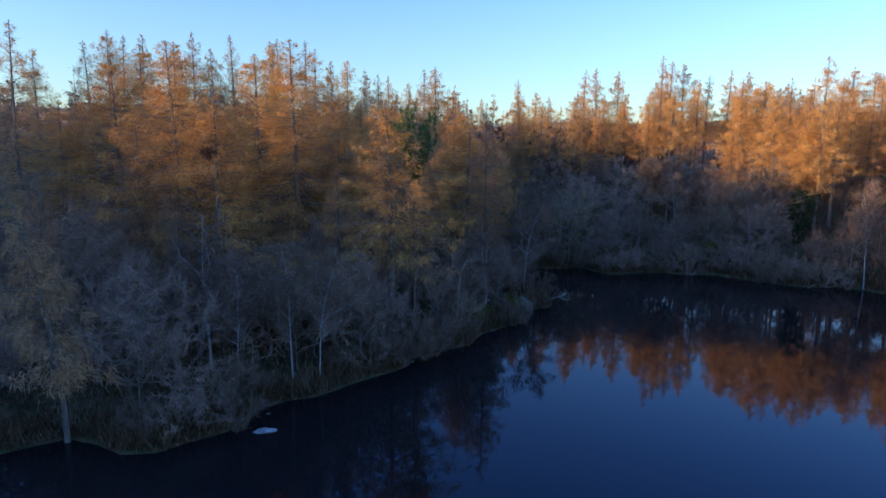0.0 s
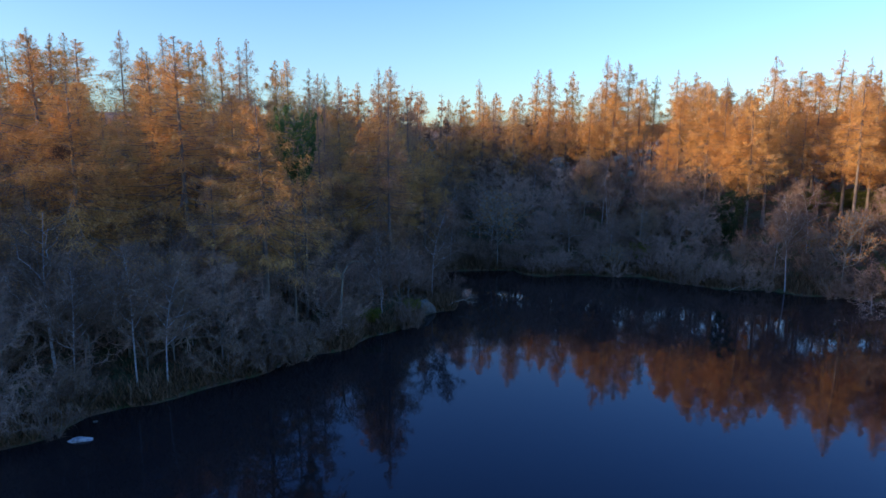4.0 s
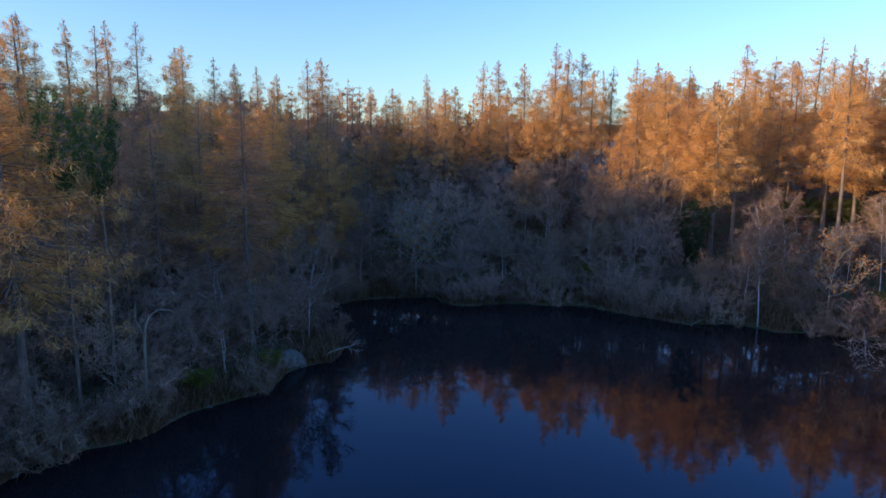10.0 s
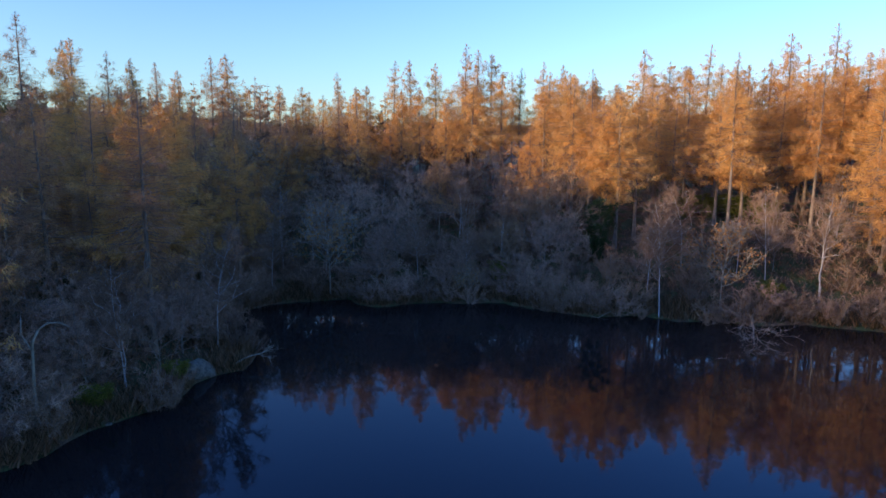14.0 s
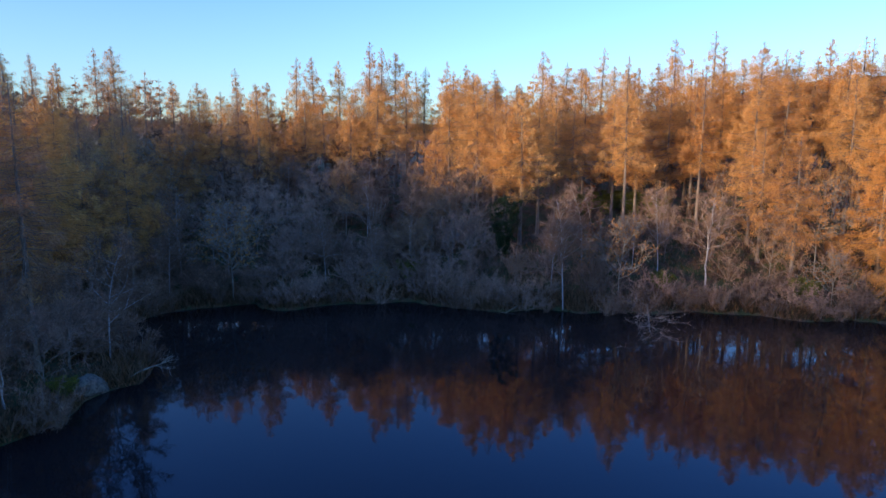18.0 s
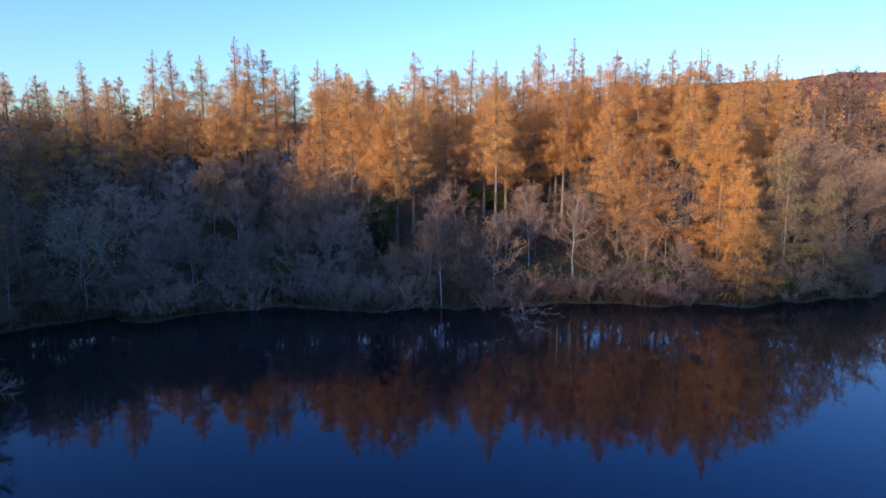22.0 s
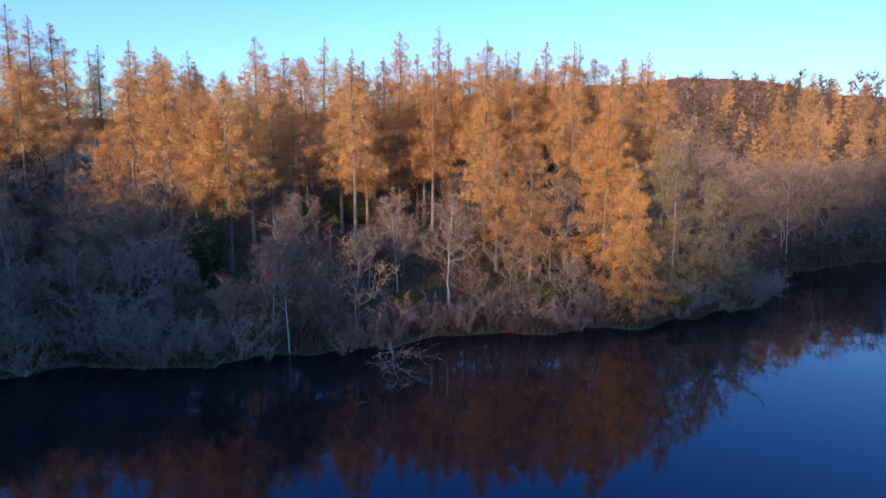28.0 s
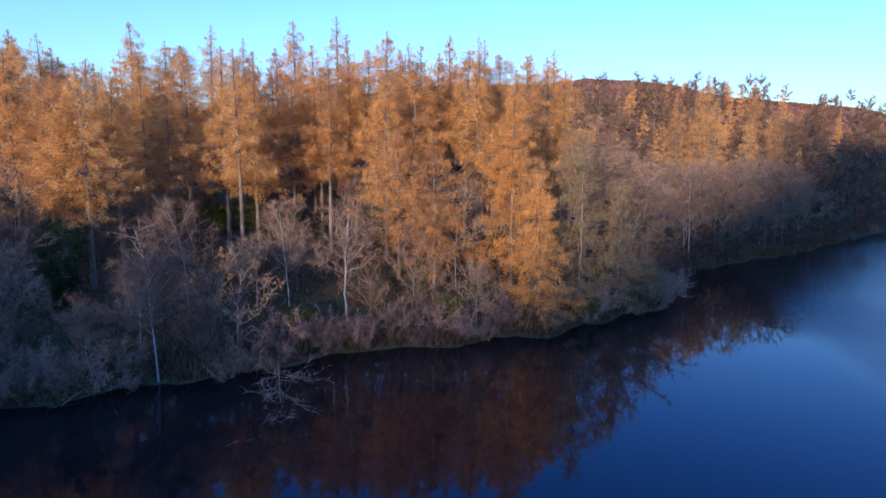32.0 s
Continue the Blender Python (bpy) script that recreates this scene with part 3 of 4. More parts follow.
model(("crest", 0), bare_tree("bare_tree", 951, 7, 1, GREY_BARK, FAR_TWIGS, 900, 0.9, 0.10, 0.02, 0.1, 10, 0.35, 0.34, forks=1))
model(("leafy", 0), bare_tree("oak_tree", 803, 11, 1, PALE_BARK, GREY_TWIGS, 2600, 0.7, 0.035, 0.03, 0.02, 22, 0.3, 0.28, PALE_LEAVES, 6000))
for i in range(2):
    model(("pine", i), pine(960 + i, 14.0, 2.9, 160, None, 0.7))
model(("holly", 0), pine(970, 7, 1.8, 300, IVY, 0.05))
model(("gorse", 0), pine(971, 3, 1.6, 300, GORSE, 0.05))

rng = random.Random(5)
LARCH_LABELS = {"full": "tall larch with orange autumn needles", "slim": "slender larch with thin orange needles and a bare spire",
                "brown": "larch with sparse brown needles", "mast": "larch with a bare lower trunk and orange crown"}
# x, y and height of the tip above the lake
WEST_TALL = [
    (-33.7, 49.8, 24.3), (-40.4, 63.3, 24.1), (-46.3, 83.0, 28.1), (-42.9, 81.6, 29.2), (-44.8, 89.6, 29.9), (-39.2, 83.4, 28.9),
    (-35.0, 89.6, 30.4), (-34.1, 94.2, 28.8), (-33.1, 99.9, 28.1), (-25.1, 92.9, 29.6), (-16.8, 82.5, 27.2), (-16.1, 104.0, 28.6),
    (-15.3, 125.3, 28.9), (-6.7, 120.0, 26.8), (-4.6, 134.2, 31.1), (-2.2, 136.3, 31.7), (-31.1, 93.9, 30.7), (-28.2, 109.1, 32.6),
    (-23.2, 107.0, 32.2), (-20.1, 112.7, 29.6), (-13.9, 110.6, 28.1), (-12.0, 115.4, 27.8), (-11.1, 123.9, 28.4),
]
NORTH_TALL = [
    (-4.7, 179.1, 30.2), (2.4, 189.9, 31.6), (10.2, 185.4, 28.8), (17.6, 155.6, 31.3), (21.1, 150.5, 27.8), (27.0, 125.1, 29.9),
    (30.3, 128.8, 30.6), (35.0, 130.2, 30.3), (35.6, 105.7, 29.9), (37.6, 107.3, 29.3), (39.9, 107.8, 28.9), (44.8, 109.6, 27.3),
    (47.9, 108.6, 28.1), (51.4, 109.5, 27.9), (47.6, 88.4, 24.6), (64.0, 108.4, 30.4), (67.9, 107.0, 28.6), (71.4, 102.6, 30.5),
    (76.2, 103.0, 29.6), (74.0, 88.5, 29.7), (79.6, 87.9, 31.0), (78.7, 84.6, 28.5), (76.2, 76.0, 27.6), (83.8, 79.6, 27.6),
    (87.0, 80.6, 27.9),
]
EAST_TALL = [
    (85.4, 74.8, 28.2), (89.2, 73.3, 28.5), (92.7, 75.3, 28.8), (99.6, 72.8, 27.6), (99.5, 69.3, 27.8), (171.1, 73.1, 31.8),
    (197.9, 70.4, 32.0), (146.9, 66.4, 24.7), (152.5, 65.2, 24.6), (163.7, 62.0, 22.8), (139.0, 67.7, 24.3), (184.3, 62.1, 24.4),
]
NORTH_ROW = [
    (45.9, 99.4, 25.5), (47.3, 94.6, 24.8), (50.7, 95.4, 24.5), (52.5, 92.3, 23.5), (59.3, 95.7, 25.2), (63.8, 95.4, 26.3),
    (65.4, 89.8, 26.0), (69.1, 89.6, 25.9), (72.2, 90.0, 26.6), (73.1, 84.2, 26.5), (73.3, 78.6, 24.7), (77.6, 80.1, 26.2),
    (81.6, 79.0, 26.6), (76.7, 72.3, 24.1), (83.1, 74.4, 26.0), (85.1, 72.0, 26.3), (81.0, 67.4, 23.9), (89.0, 70.3, 26.1),
    (87.5, 65.5, 25.4), (93.9, 66.8, 26.2), (95.0, 65.0, 24.6),
]
FRONT = [
    (-27.8, 66.5, 25.4), (-12.9, 54.7, 23.8), (-4.2, 47.4, 18.3), (-17.7, 59.6, 23.2), (2.5, 66.1, 18.6), (-34.1, 72.5, 26.0),
    (-8.2, 76.3, 17.4), (-7.5, 89.4, 21.0), (-5.2, 88.0, 20.6), (-0.0, 95.6, 19.5), (-32.3, 53.0, 18.4), (9.7, 97.0, 17.2),
    (39.9, 87.8, 17.5), (46.5, 81.1, 19.3), (43.3, 93.1, 22.6), (24.3, 101.1, 18.8), (46.2, 81.9, 20.9), (50.6, 82.0, 21.4),
    (61.2, 82.9, 22.6), (63.5, 81.3, 22.3), (44.1, 85.0, 22.6), (56.0, 83.6, 20.4), (71.0, 80.5, 23.7), (68.8, 82.3, 22.6),
    (-20.2, 47.3, 22.4), (-20.2, 75.4, 26.6), (-28.5, 55.0, 22.5), (69.5, 63.2, 16.3), (69.5, 67.6, 17.2), (47.2, 79.6, 21.5),
    (54.9, 86.2, 22.5), (-16.2, 44.2, 19.0),
]
taken = [(29.1, 89.5), (27.5, 86.5), (31, 86.5)]


FAR = []


def canopy(x, y, tip):
    """The wood's even canopy, under the tall spires."""
    return min(tip, 15.4 + math.hypot(x - 17, y - 15.5) * (USED_SEED.uniform(0.068, 0.100) if x < 30 else USED_SEED.uniform(0.085, 0.118)))


def plant_larch(kind, x, y, tip, wide=1.0):
    ground = ground_at(x, y)
    if kind == "far":
        taken.append((x, y))
        FAR.append((1 if x < 14 else 0, x, y, ground, (tip - ground) / 20.0, wide))
        return
    count = sum(1 for k in MODELS if k[0] == kind)
    s = max(tip + 0.5 - ground, 6.0) / 20.0
    taken.append((x, y))
    plant((kind, rng.randrange(count)), x, y, s, None, LARCH_LABELS[kind], "larch", "larch wood", wide / max(s, 0.5) ** 0.35)


for i, (x, y, tip) in enumerate(WEST_TALL):
    plant_larch(("brown", "slim", "brown", "full")[i % 4], x, y, tip)
for i, (x, y, tip) in enumerate(NORTH_TALL):
    plant_larch(("slim", "full", "slim")[i % 3], x, y, tip)
for i, (x, y, tip) in enumerate(EAST_TALL):
    plant_larch("slim", x, y, tip)
for i, (x, y, tip) in enumerate(NORTH_ROW):
    plant_larch("mast", x, y, tip, 1.15)
for i, (x, y, tip) in enumerate(FRONT):
    plant_larch("full" if x < 20 or x > 60 else "mast", x, y, tip, 1.35 if x < 10 else 1.1)

def plant_to(key, x, y, tip, full_height, turn, label, category, group="", wide=1.0):
    """Planted so that its tip stands that high above the lake."""
    plant(key, x, y, (tip - ground_at(x, y)) / full_height, turn, label, category, group, wide)
    taken.append((x, y))


plant_to(("gold", 0), 77.6, 60.4, 23.1, 24, 20, "very large golden larch feathered to the ground by the shore", "larch", "larch wood")
plant_to(("skirt", 0), 74.6, 55.4, 14.8, 16, 60, "bushy orange larch feathered to the ground", "larch", "larch wood")
plant_to(("olive", 0), 80.6, 54.6, 17.0, 16, 20, "broad olive-brown conifer leaning over the water", "conifer")
plant_to(("olive", 0), 84.6, 52.6, 13.0, 16, 140, "broad olive-brown conifer on the point", "conifer")
plant_to(("olive", 0), 88.6, 51.4, 8.2, 16, 250, "low olive-brown conifer on the point", "conifer")
plant_to(("olive", 0), 85.0, 58.5, 16.5, 16, 80, "broad olive-brown conifer behind the point", "conifer")
plant(("lean", 0), -19.6, 30.5, 1.15, 0, "leaning larch with drooping brown branches at the bank", "larch")
taken += [(-20.6, 32.2), (-19.0, 33.4), (-21.3, 30.6), (-18.2, 31.6), (-19.4, 31.6), (7.4, 58.0), (8.6, 58.9), (9.6, 59.8), (9.9, 61.0), (6.5, 56.4), (5.6, 54.8), (7.2, 56.0), (8.2, 57.6), (4.8, 53.2), (3.6, 51.8), (75.0, 58.5), (78.0, 56.5), (82, 56), (87, 54), (-19.6, 30.5), (71.5, 60.0)]
for x, y, s, k, turn, lab in ((46.4, 67.7, 0.98, 1, 130, "white-stemmed birch leaning at the water's edge"), (51.8, 73.6, 0.80, 2, 130, "slender white birch behind the bank"),
                        (8.1, 62.1, 0.85, 2, -10, "white birch on the tip of the point"), (3.8, 55.2, 0.7, 0, 170, "twin-stemmed white birch above the bank"),
                        (-9.6, 38.0, 0.8, 1, 150, "thin pale birch at the bank"), (-8.0, 38.6, 0.75, 2, 0, "thin leaning birch at the bank"),
                        (61.9, 66.4, 0.88, 0, 40, "many-branched bare birch above the bank"), (58.4, 69.5, 0.8, 1, 200, "bare birch with purple twigs")):
    plant(("birch", k), x, y, s, turn, lab, "birch", "birches")
    taken.append((x, y))
for x, y, s, k, lab in ((51.9, 66.7, 1.0, 0, "pale gnarled oak with a few dry leaves"), (72.4, 63.0, 1.2, 1, "pale twisted bare oak"), (69.3, 58.2, 0.68, 0, "small twisted oak by the shore"),
                        (110.9, 66, 1.6, 1, "tall bare oak with whitish limbs"), (115.5, 64.5, 1.3, 0, "bare oak with whitish limbs")):
    plant(("oak", k), x, y, s, None, lab, "oak")
    taken.append((x, y))
plant_to(("pine", 0), -2.4, 53.3, 17.6, 14, None, "green pine among the larches", "pine", "", 0.5)
plant_to(("pine", 1), -2.4, 49.3, 17.9, 14, None, "green pine among the larches", "pine", "", 0.45)
plant(("holly", 0), 44.5, 78.0, 0.9, None, "dark green ivy-clad trunk under the larches", "holly")


def clear(x, y, gap):
    return all((x - a) ** 2 + (y - c) ** 2 > gap * gap for a, c in taken)


def scatter(x0, x1, y0, y1, step):
    for gx_ in np.arange(x0, x1, step):
        for gy_ in np.arange(y0, y1, step):
            yield gx_ + rng.uniform(-0.45, 0.45) * step, gy_ + rng.uniform(-0.45, 0.45) * step


# larch wood behind the shore
for x, y in [*scatter(-62, 36, 36, 132, 6.0), *scatter(36, 104, 56, 124, 5.7)]:
    d = float(shore_distance(x, y))
    if d < (17 if x < 40 else 13) or d > 54 or y < 36 + 0.9 * max(0, -x - 16) or not clear(x, y, 3.4) or (d > 32 and x < 36 and rng.random() < 0.25):
        continue
    kind = rng.choice(("full", "brown", "slim")) if x < 22 else rng.choice(("mast", "mast", "mast", "slim"))
    plant_larch(kind if d < (30 if x < 36 else 48) else "far", x, y, canopy(x, y, ground_at(x, y) + (rng.uniform(13.5, 18.5) if x < 2 else rng.uniform(12.5, 17.0) if x < 35 else rng.uniform(16.5, 21.5))))
# tall larches on the neck of the point, west of the bay
for x, y in scatter(-15, 6, 58, 92, 5.0):
    if float(shore_distance(x, y)) > 3.5 and clear(x, y, 3.0):
        plant_larch(rng.choice(("brown", "full")), x, y, rng.uniform(15.5, 20.5))
# bare trees between the larches and the water
for x, y in scatter(-46, 104, 24, 112, 4.0):
    d = float(shore_distance(x, y))
    if d < 1.6 or d > 24 or (x > 44 and (d > 20 or rng.random() < 0.62)) or (x > 82 and d < 14) or not clear(x, y, 2.0):
        continue
    k = rng.random()
    lab = "bare grey-brown tree with fine purple twigs"
    s = rng.uniform(0.55, 1.0) * (0.75 if d < 6 or x > 44 else 1.0)
    if x < 14 and k > 0.68:
        plant_larch("brown", x, y, ground_at(x, y) + rng.uniform(9.5, 14.5))
        continue
    if k < 0.28:
        plant(("birch", rng.randrange(3)), x, y, s * 0.95, None, "bare birch with a hazy purple crown", "birch", "birches")
    elif x > 30 and k < 0.75:
        plant(("brownbare", rng.randrange(3)), x, y, s * 0.9, None, "bare tree with dull brown twigs", "bare tree", "bare woodland")
    else:
        plant(("alder", rng.randrange(4)), x, y, s, None, lab, "bare tree", "bare woodland")
    taken.append((x, y))
for x, y in scatter(-44, 14, 26, 66, 3.3):
    d = float(shore_distance(x, y))
    if 1.5 < d < 15 and clear(x, y, 1.7):
        plant(("alder", rng.randrange(4)), x, y, rng.uniform(0.4, 0.85), None, "bare grey-brown tree with fine purple twigs", "bare tree", "bare woodland")
        taken.append((x, y))
# a pale lichened tree and grey scrub trees at the head of the bay
for x, y, tip, k, lab in ((9.5, 98.6, 17.0, 0, "tall pale lichened tree at the head of the bay"), (3.2, 93.0, 14.8, 1, "grey-green bare tree at the head of the bay"), (16.1, 79.9, 10.5, 1, "crooked bare oak at the bay")):
    plant(("oak", k), x, y, (tip - ground_at(x, y)) / 8.5, None, lab, "tree")
    taken.append((x, y))
# bushes along the water
for x, y in scatter(-40, 112, 20, 90, 1.9):
    d = float(shore_distance(x, y))
    if -0.5 < d < 14 and rng.random() < (0.95 if d < 2.2 else 0.9 if 8 < x < 48 and d < 6 else 0.55 if x < 40 else 0.22) and clear(x, y, 1.2):
        plant(("bush", rng.randrange(3)), x, y, rng.uniform(0.5, 1.05), None, "low bare bush at the water's edge", "bush", "shore bushes")
# woods behind the head of the bay
for x, y in [*scatter(-50, 46, 128, 172, 7.2), *scatter(-120, -62, 66, 160, 12.0)]:
    if clear(x, y, 3.0):
        plant_larch("far", x, y, ground_at(x, y) + (rng.uniform(12.5, 17.5) if x < 3 else rng.uniform(9.5, 13.0)), 1.2)
# saplings and low growth under the larches
for x, y in scatter(-30, 104, 50, 122, 4.6):
    d = float(shore_distance(x, y))
    if (12 if x > 6 else 18) < d < 46 and clear(x, y, 1.4):
        FAR.append((2, x, y, ground_at(x, y), rng.uniform(0.5, 0.95) if x < 40 else rng.uniform(0.2, 0.4), 1.1))
# thin woods up the east hill
for x, y in scatter(80, 230, 100, 180, 11.0):
    d = float(shore_distance(x, y))
    if 40 < d < 190 and clear(x, y, 4):
        if rng.random() < 0.5:
            plant_larch("far", x, y, ground_at(x, y) + rng.uniform(7, 11), 1.2)
        else:
            FAR.append((2, x, y, ground_at(x, y), rng.uniform(0.6, 0.95), 1.0))
for x, y in scatter(110, 330, 60, 290, 12.0):
    r_, bear = math.hypot(x - 28, y - 27), math.degrees(math.atan2(x - 28, y - 27))
    if 150 < r_ < 275 and 57 < bear < 84 and float(shore_distance(x, y)) > 45 and clear(x, y, 6):
        if rng.random() < 0.5:
            plant_larch("far", x, y, ground_at(x, y) + rng.uniform(6.5, 10.5), 1.25)
        else:
            FAR.append((2, x, y, ground_at(x, y), rng.uniform(0.5, 0.85), 1.1))
# tall bare trees lining the shore beyond the point
for x, y in scatter(92, 150, 44, 86, 5.0):
    d = float(shore_distance(x, y))
    if 1.0 < d < 24 and clear(x, y, 3.2):
        k = rng.random()
        if k < 0.25:
            plant(("birch", rng.randrange(3)), x, y, rng.uniform(0.9, 1.25), None, "tall bare birch beyond the point", "birch", "birches")
        else:
            plant(("brownbare", rng.randrange(3)), x, y, rng.uniform(0.9, 1.3), None, "tall bare brown tree beyond the point", "bare tree", "bare woodland")
        taken.append((x, y))
# far woods to the east
for x, y in scatter(100, 350, -20, 150, 6.2):
    d = float(shore_distance(x, y))
    if d < 1.0 or not clear(x, y, 3.0) or d > 75 or (d > 40 and rng.random() < 0.35) or (x > 262 and (d > 45 or rng.random() < 0.45)):
        continue
    if d > 14 and rng.random() < 0.45:
        plant_larch("far", x, y, ground_at(x, y) + rng.uniform(9, 14))
    else:
        FAR.append((2, x, y, ground_at(x, y), rng.uniform(0.95, 1.55), 1.0))


# scrub along the far shore
for x, y in scatter(100, 345, -20, 66, 2.8):
    d = float(shore_distance(x, y))
    if -0.2 < d < 4.5:
        FAR.append((2, x, y, ground_at(x, y), rng.uniform(0.22, 0.42), 1.7))


def far_woods(name, label, which):
    """Trees that stand too far off to tell apart, joined."""
    r = np.random.RandomState(8)
    vs, fs, ms, mats, start = [], [], [], [], 0
    for form in which:
        root = (*FAR_FORMS, FAR_BARE)[form]
        for child in root.children:
            me = child.data
            co = np.empty(3 * len(me.vertices))
            me.vertices.foreach_get("co", co)
            co = co.reshape(-1, 3)
            if me.materials[0] not in mats:
                mats.append(me.materials[0])
            slot = mats.index(me.materials[0])
            polys = [tuple(p.vertices) for p in me.polygons]
            for k, (f_, x, y, z, s, wide) in enumerate(FAR):
                if f_ != form:
                    continue
                a = (k * 2.4) % 6.28
                w = s * wide
                turned = np.stack([co[:, 0] * math.cos(a) - co[:, 1] * math.sin(a), co[:, 0] * math.sin(a) + co[:, 1] * math.cos(a), co[:, 2]], 1)
                vs.append(turned * (w, w, s) + (x, y, z - 0.05))
                fs.extend(tuple(i + start for i in p) for p in polys)
                ms.extend([slot] * len(polys))
                start += len(co)
    ob = mesh_object(name, np.concatenate(vs).tolist(), fs, mats[0])
    for m in mats[1:]:
        ob.data.materials.append(m)
    ob.data.polygons.foreach_set("material_index", ms)
    return tagged(ob, label, "woods", kind="stuff")


far_woods("far_larch_wood", "distant orange larches on the slopes", (0, 1))
far_woods("far_bare_wood", "bare saplings and distant bare trees on the slopes", (2,))
for root in (*FAR_FORMS, FAR_BARE):
    for ob in (*root.children, root):
        bpy.data.objects.remove(ob)


# ---- undergrowth ----
def undergrowth(name, mat, count, area, d0, d1, size, width, label, rise=1.0, seed=1):
    """Many small blades and sprigs on the ground within a strip along the water."""
    r = np.random.RandomState(seed)
    x0, x1, y0, y1 = area
    x, y = r.uniform(x0, x1, count * 6), r.uniform(y0, y1, count * 6)
    if d1 < 4:      # close along the water's edge
        a, b_ = SHORE[1:48], SHORE[2:49]
        run = np.hypot(*(b_ - a).T)
        k = r.choice(len(a), count * 6, p=run / run.sum())
        at = a[k] + (b_ - a)[k] * r.rand(count * 6, 1)
        x, y = at[:, 0] + r.uniform(-d1, d1, count * 6), at[:, 1] + r.uniform(-d1, d1, count * 6)
    d = shore_distance(x, y)
    keep = np.flatnonzero((d > d0) & (d < d1) & (land(x, y) > 0))[:count]
    x, y = x[keep], y[keep]
    z = land(x, y)
    n = len(x)
    p = np.stack([x, y, z], 1)
    a = r.uniform(0, 6.28, n)
    L = size * r.uniform(0.4, 1.3, n)
    tip = p + np.stack([np.cos(a) * L * 0.6, np.sin(a) * L * 0.6, rise * L], 1)
    s = np.stack([-np.sin(a), np.cos(a), np.zeros(n)], 1) * (width * r.uniform(0.6, 1.4, n))[:, None]
    v = np.stack([p - s - (0, 0, 0.03), p + s - (0, 0, 0.03), tip], 1).reshape(-1, 3)
    f = np.arange(3 * n).reshape(-1, 3)
    return tagged(mesh_object(name, v.tolist(), f.tolist(), mat), label, "undergrowth", kind="stuff")


undergrowth("shore_grass", GRASS, 4000, (-40, 104, 22, 86), -0.2, 1.5, 0.4, 0.03, "pale dry grass along the bank", 0.9, 3)
undergrowth("bank_scrub", SCRUB, 42000, (-40, 104, 22, 86), -1.3, 2.6, 1.05, 0.05, "dark brambles and dead fern overhanging the bank", 0.8, 6)
undergrowth("bracken", SCRUB, 60000, (-48, 104, 22, 112), -0.8, 18, 0.45, 0.05, "brown bracken and brambles under the trees", 0.7, 4)
undergrowth("heather", HEATH, 30000, (60, 420, 60, 330), 30, 400, 1.5, 0.5, "rust-brown heather and bracken on the hill", 0.5, 5)


# ---- single things ----
def rock(name, size, mat, seed):
    bm = bmesh.new()
    bmesh.ops.create_icosphere(bm, subdivisions=3, radius=1.0)
    for v in bm.verts:
        n = noise.noise(v.co * 1.3 + Vector((seed, 0, 0))) * 0.35 + noise.noise(v.co * 4 + Vector((0, seed, 0))) * 0.10
        v.co = Vector(v.co[i] * size[i] * (1 + n) for i in range(3))
    me = bpy.data.meshes.new(name)
    bm.to_mesh(me)
    bm.free()
    me.materials.append(mat)
    return new(name, me)


boulder = rock("boulder", (1.3, 0.8, 0.75), STONE, 3)
boulder.matrix_basis = pose(7.4, 58.0, ground_at(7.4, 58.0) + 0.25, 0, 12, 40)
tagged(boulder, "grey lichen-spotted boulder on the tip of the point", "boulder")
pale = rock("boulder", (0.62, 0.26, 0.15), PALE_STONE, 9)
pale.matrix_basis = pose(-9.7, 31.9, 0.02, 0, 0, 14)
tagged(pale, "flat whitish rock breaking the water by the bank", "rock")


mossy = None
for i in range(6):      # stones along the foot of the west bank
    u = (i + rng.random()) / 6
    k = 3 + min(int(u * 14), 13)
    at = Vector(SHORE[k]).lerp(Vector(SHORE[k + 1]), u * 14 % 1)
    m = pose(at.x + rng.uniform(-0.3, 0.3), at.y + rng.uniform(0.0, 0.7), 0.0, 0, 0, rng.uniform(0, 360)) @ Matrix.Diagonal((*(rng.uniform(0.5, 0.9),) * 3, 1))
    if mossy:
        stone = copy_thing(mossy, m)
    else:
        stone = mossy = rock("stone", (0.42, 0.28, 0.2), STONE, 21)
        stone.matrix_basis = m
    tagged(stone, "grey mossy stone at the foot of the bank", "stone", "bank stones")


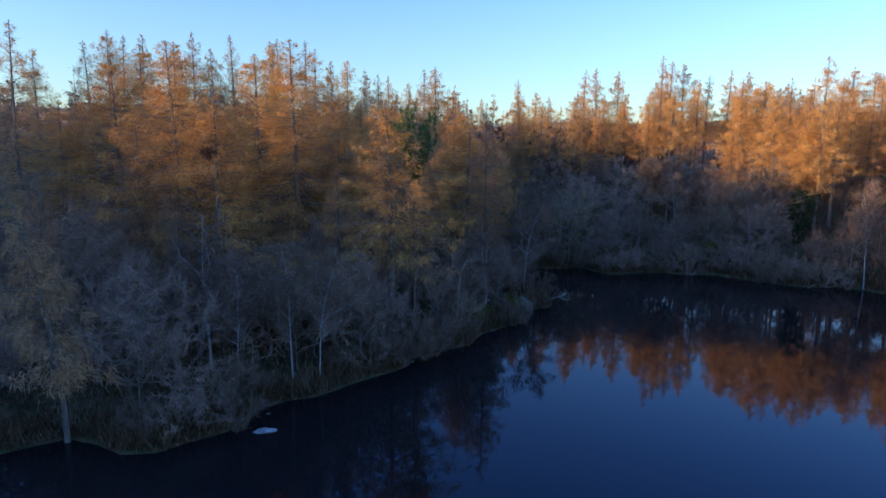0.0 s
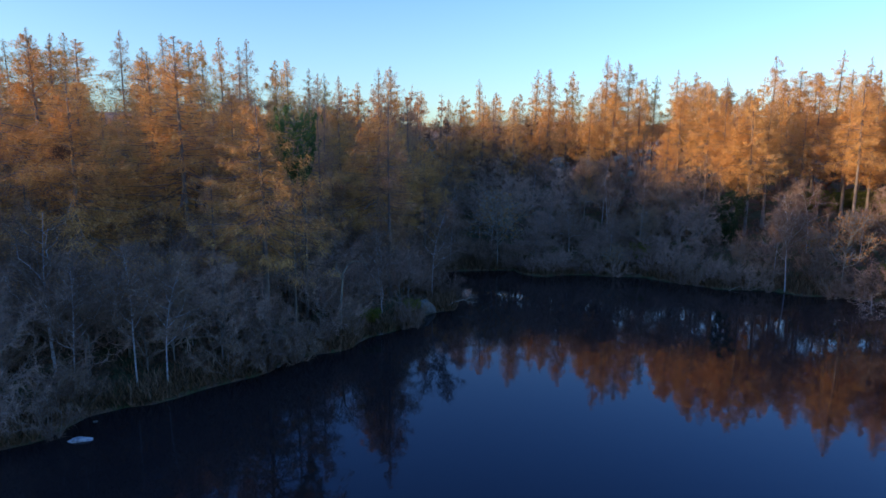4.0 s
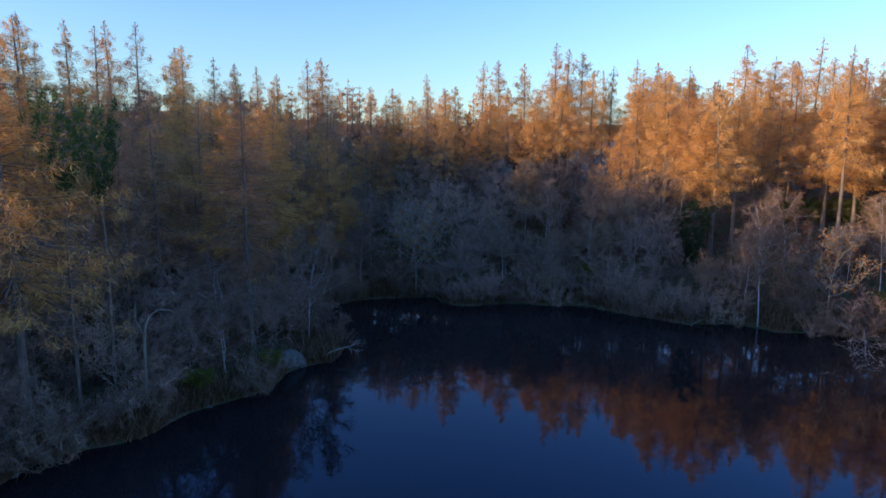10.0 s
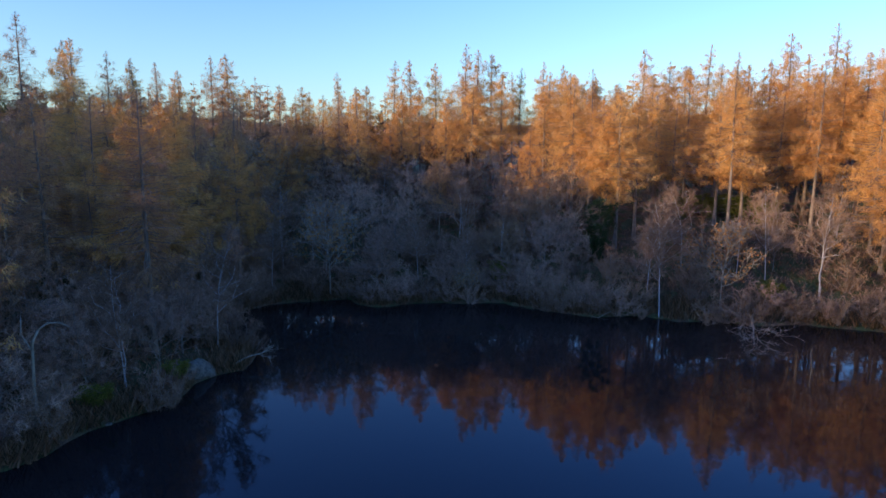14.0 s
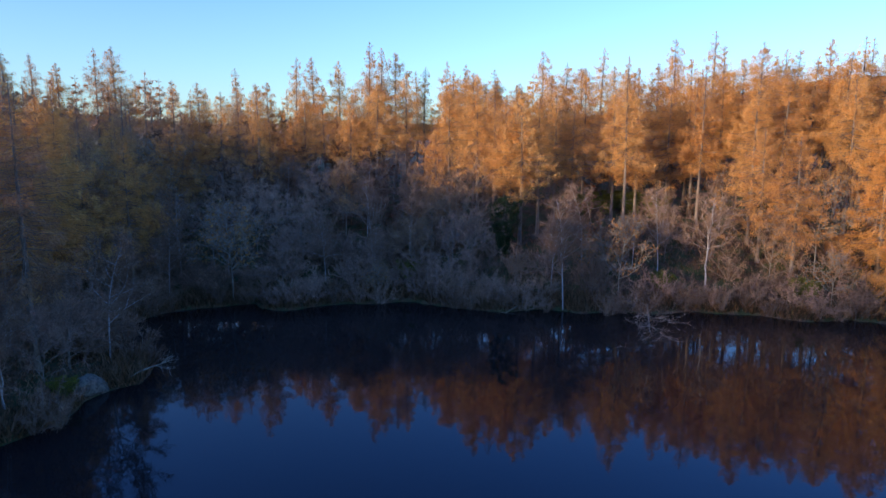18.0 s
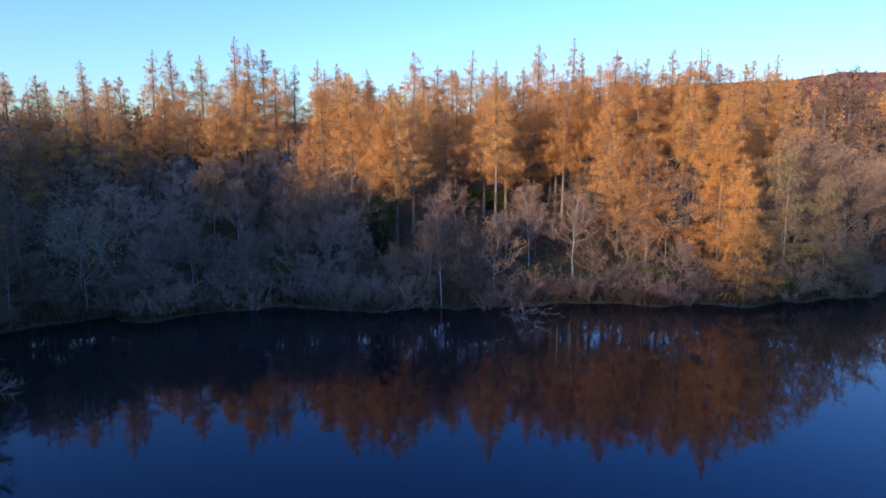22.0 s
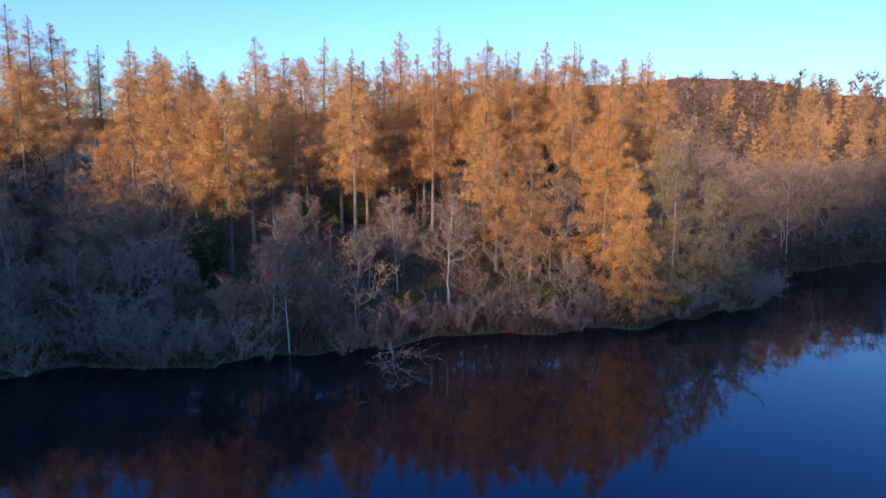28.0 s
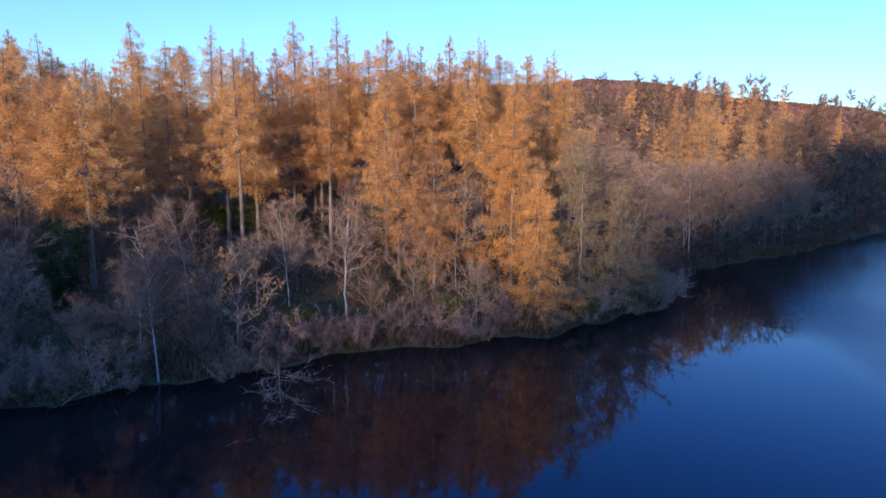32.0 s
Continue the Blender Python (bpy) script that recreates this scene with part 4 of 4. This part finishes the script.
def fallen(name, seed, foot, heading, length, forks, twigs, mat, twig_mat, rise):
    """A fallen tree or branch lying out over the water from the bank."""
    r = random.Random(seed)
    wood, crown, tips = Sheet(), Sheet(), []
    f = Vector(foot)
    d = around(radians(heading), 1.0, rise)
    pts = [f + d * length * u + Vector((0, 0, 0.1 * math.sin(u * 5))) for u in (0, 0.25, 0.5, 0.75, 1)]
    wood.tube(pts, [0.07, 0.055, 0.042, 0.03, 0.015], 7)
    for k in range(forks):
        a = radians(heading) + r.uniform(-0.9, 0.9)
        grow(r, wood, tips, along(pts, r.uniform(0.35, 1.0)), around(a, 1.0, r.uniform(-0.05, 0.35)), length * r.uniform(0.2, 0.42), 0.02, 1, 0.6, 0.0, 0.25, 4)
    total = sum(t[2] for t in tips) or 1
    for p_, v, L, _ in tips:
        for _ in range(int(twigs * L / total)):
            crown.blade(along(p_, r.uniform(0.1, 1)), (v * 0.7 + unit(r) * 0.7).normalized() * r.uniform(0.3, 0.9), unit(r), 0.03)
    for sh in (wood, crown):
        for v in sh.v:
            v.z = max(v.z, -0.25)
    root = new(name)
    root.matrix_basis = Matrix.Translation(f)
    for part_name, sh, m in (("trunk", wood, mat), ("crown", crown, twig_mat)):
        if sh.f:
            mesh_object(part_name, [tuple(v - f) for v in sh.v], sh.f, m, root)
    return root


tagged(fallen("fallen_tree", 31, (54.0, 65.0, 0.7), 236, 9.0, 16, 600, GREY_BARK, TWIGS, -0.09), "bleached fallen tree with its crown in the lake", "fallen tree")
tagged(fallen("fallen_log", 32, (43.0, 69.6, 0.40), 205, 3.4, 3, 30, PALE_BARK, GREY_TWIGS, -0.14), "pale fallen log sloping into the water", "log")
tagged(fallen("fallen_branch", 33, (9.6, 59.4, 0.35), 20, 2.6, 4, 80, PALE_BARK, GREY_TWIGS, 0.3), "broken branch on the tip of the point", "branch")

plant_to(("leafy", 0), 29.1, 89.5, 13.9, 11, 30, "small tree with pale orange leaves catching the sun", "tree")
plant(("oak", 1), 172.0, 40.6, 0.35, 0, "low orange-leaved bush in the shallows", "bush")
for bearing in (64.3, 66.6, 70.4, 73.5, 77.2, 80.6, 82.2, 83.4, 84.6):
    x, y = 28 + 338 * math.sin(radians(bearing)), 27 + 338 * math.cos(radians(bearing))
    plant(("crest", 0), x, y, 0.75 + 0.35 * math.sin(bearing * 3), None, "lone bare tree on the crest of the hill", "tree", "crest trees")
for x, y, s in ((61.5, 84.5, 0.8), (64.5, 83.5, 0.9), (67.0, 82.0, 0.8), (59.0, 85.5, 0.7), (57.0, 67.0, 0.5), (68.5, 60.5, 0.6), (79.5, 53.6, 0.6), (6.5, 57.0, 0.35), (3.0, 52.5, 0.4)):
    plant(("gorse", 0), x, y, s, None, "yellow-green gorse bush under the larches", "gorse", "gorse bushes", 1.3)

# a dense dark clump of twigs high in a larch
r_clump, clump = random.Random(77), Sheet()
for _ in range(900):
    v = unit(r_clump)
    clump.blade(Vector((v.x * 0.55, v.y * 0.55, v.z * 0.42)) * r_clump.uniform(0.1, 0.9), (v + unit(r_clump) * 0.8).normalized() * 0.4, unit(r_clump), 0.03)
broom = mesh_object("twig_clump", [tuple(v) for v in clump.v], clump.f, FAR_TWIGS)
broom.matrix_basis = pose(-16.3, 43.4, 14.8)
tagged(broom, "dense dark clump of twigs caught in a larch", "twig clump")

# a dead stem with one crooked pale limb on the west bank
dead, foot = Sheet(), Vector((1.0, 49.8, ground_at(1.0, 49.8) - 0.2))
dead.tube([foot, foot + Vector((0.1, 0, 2.6)), Vector((1.3, 49.6, 5.4)), Vector((1.7, 49.5, 6.1))], [0.11, 0.085, 0.07, 0.06], 7)
dead.tube([Vector((1.7, 49.5, 6.1)), Vector((2.2, 49.4, 6.45)), Vector((2.9, 49.2, 6.5)), Vector((3.5, 49.1, 6.2))], [0.06, 0.05, 0.035, 0.015], 6)
dead.tube([Vector((1.2, 49.65, 5.0)), Vector((0.8, 49.6, 5.9)), Vector((0.9, 49.6, 6.9))], [0.045, 0.03, 0.012], 5)
snag = new("dead_tree")
snag.matrix_basis = Matrix.Translation(foot)
mesh_object("trunk", [tuple(v - foot) for v in dead.v], dead.f, PALE_BARK, snag, flat=False)
tagged(snag, "dead stem with one crooked pale limb", "dead tree")

plant(("oak", 1), 30.1, 75.9, 0.5, None, "small bleached dead tree at the water's edge", "dead tree")
plant(("gorse", 0), 34.1, 79.3, 0.6, None, "yellow-green gorse bush under the bare trees", "gorse", "gorse bushes", 1.3)
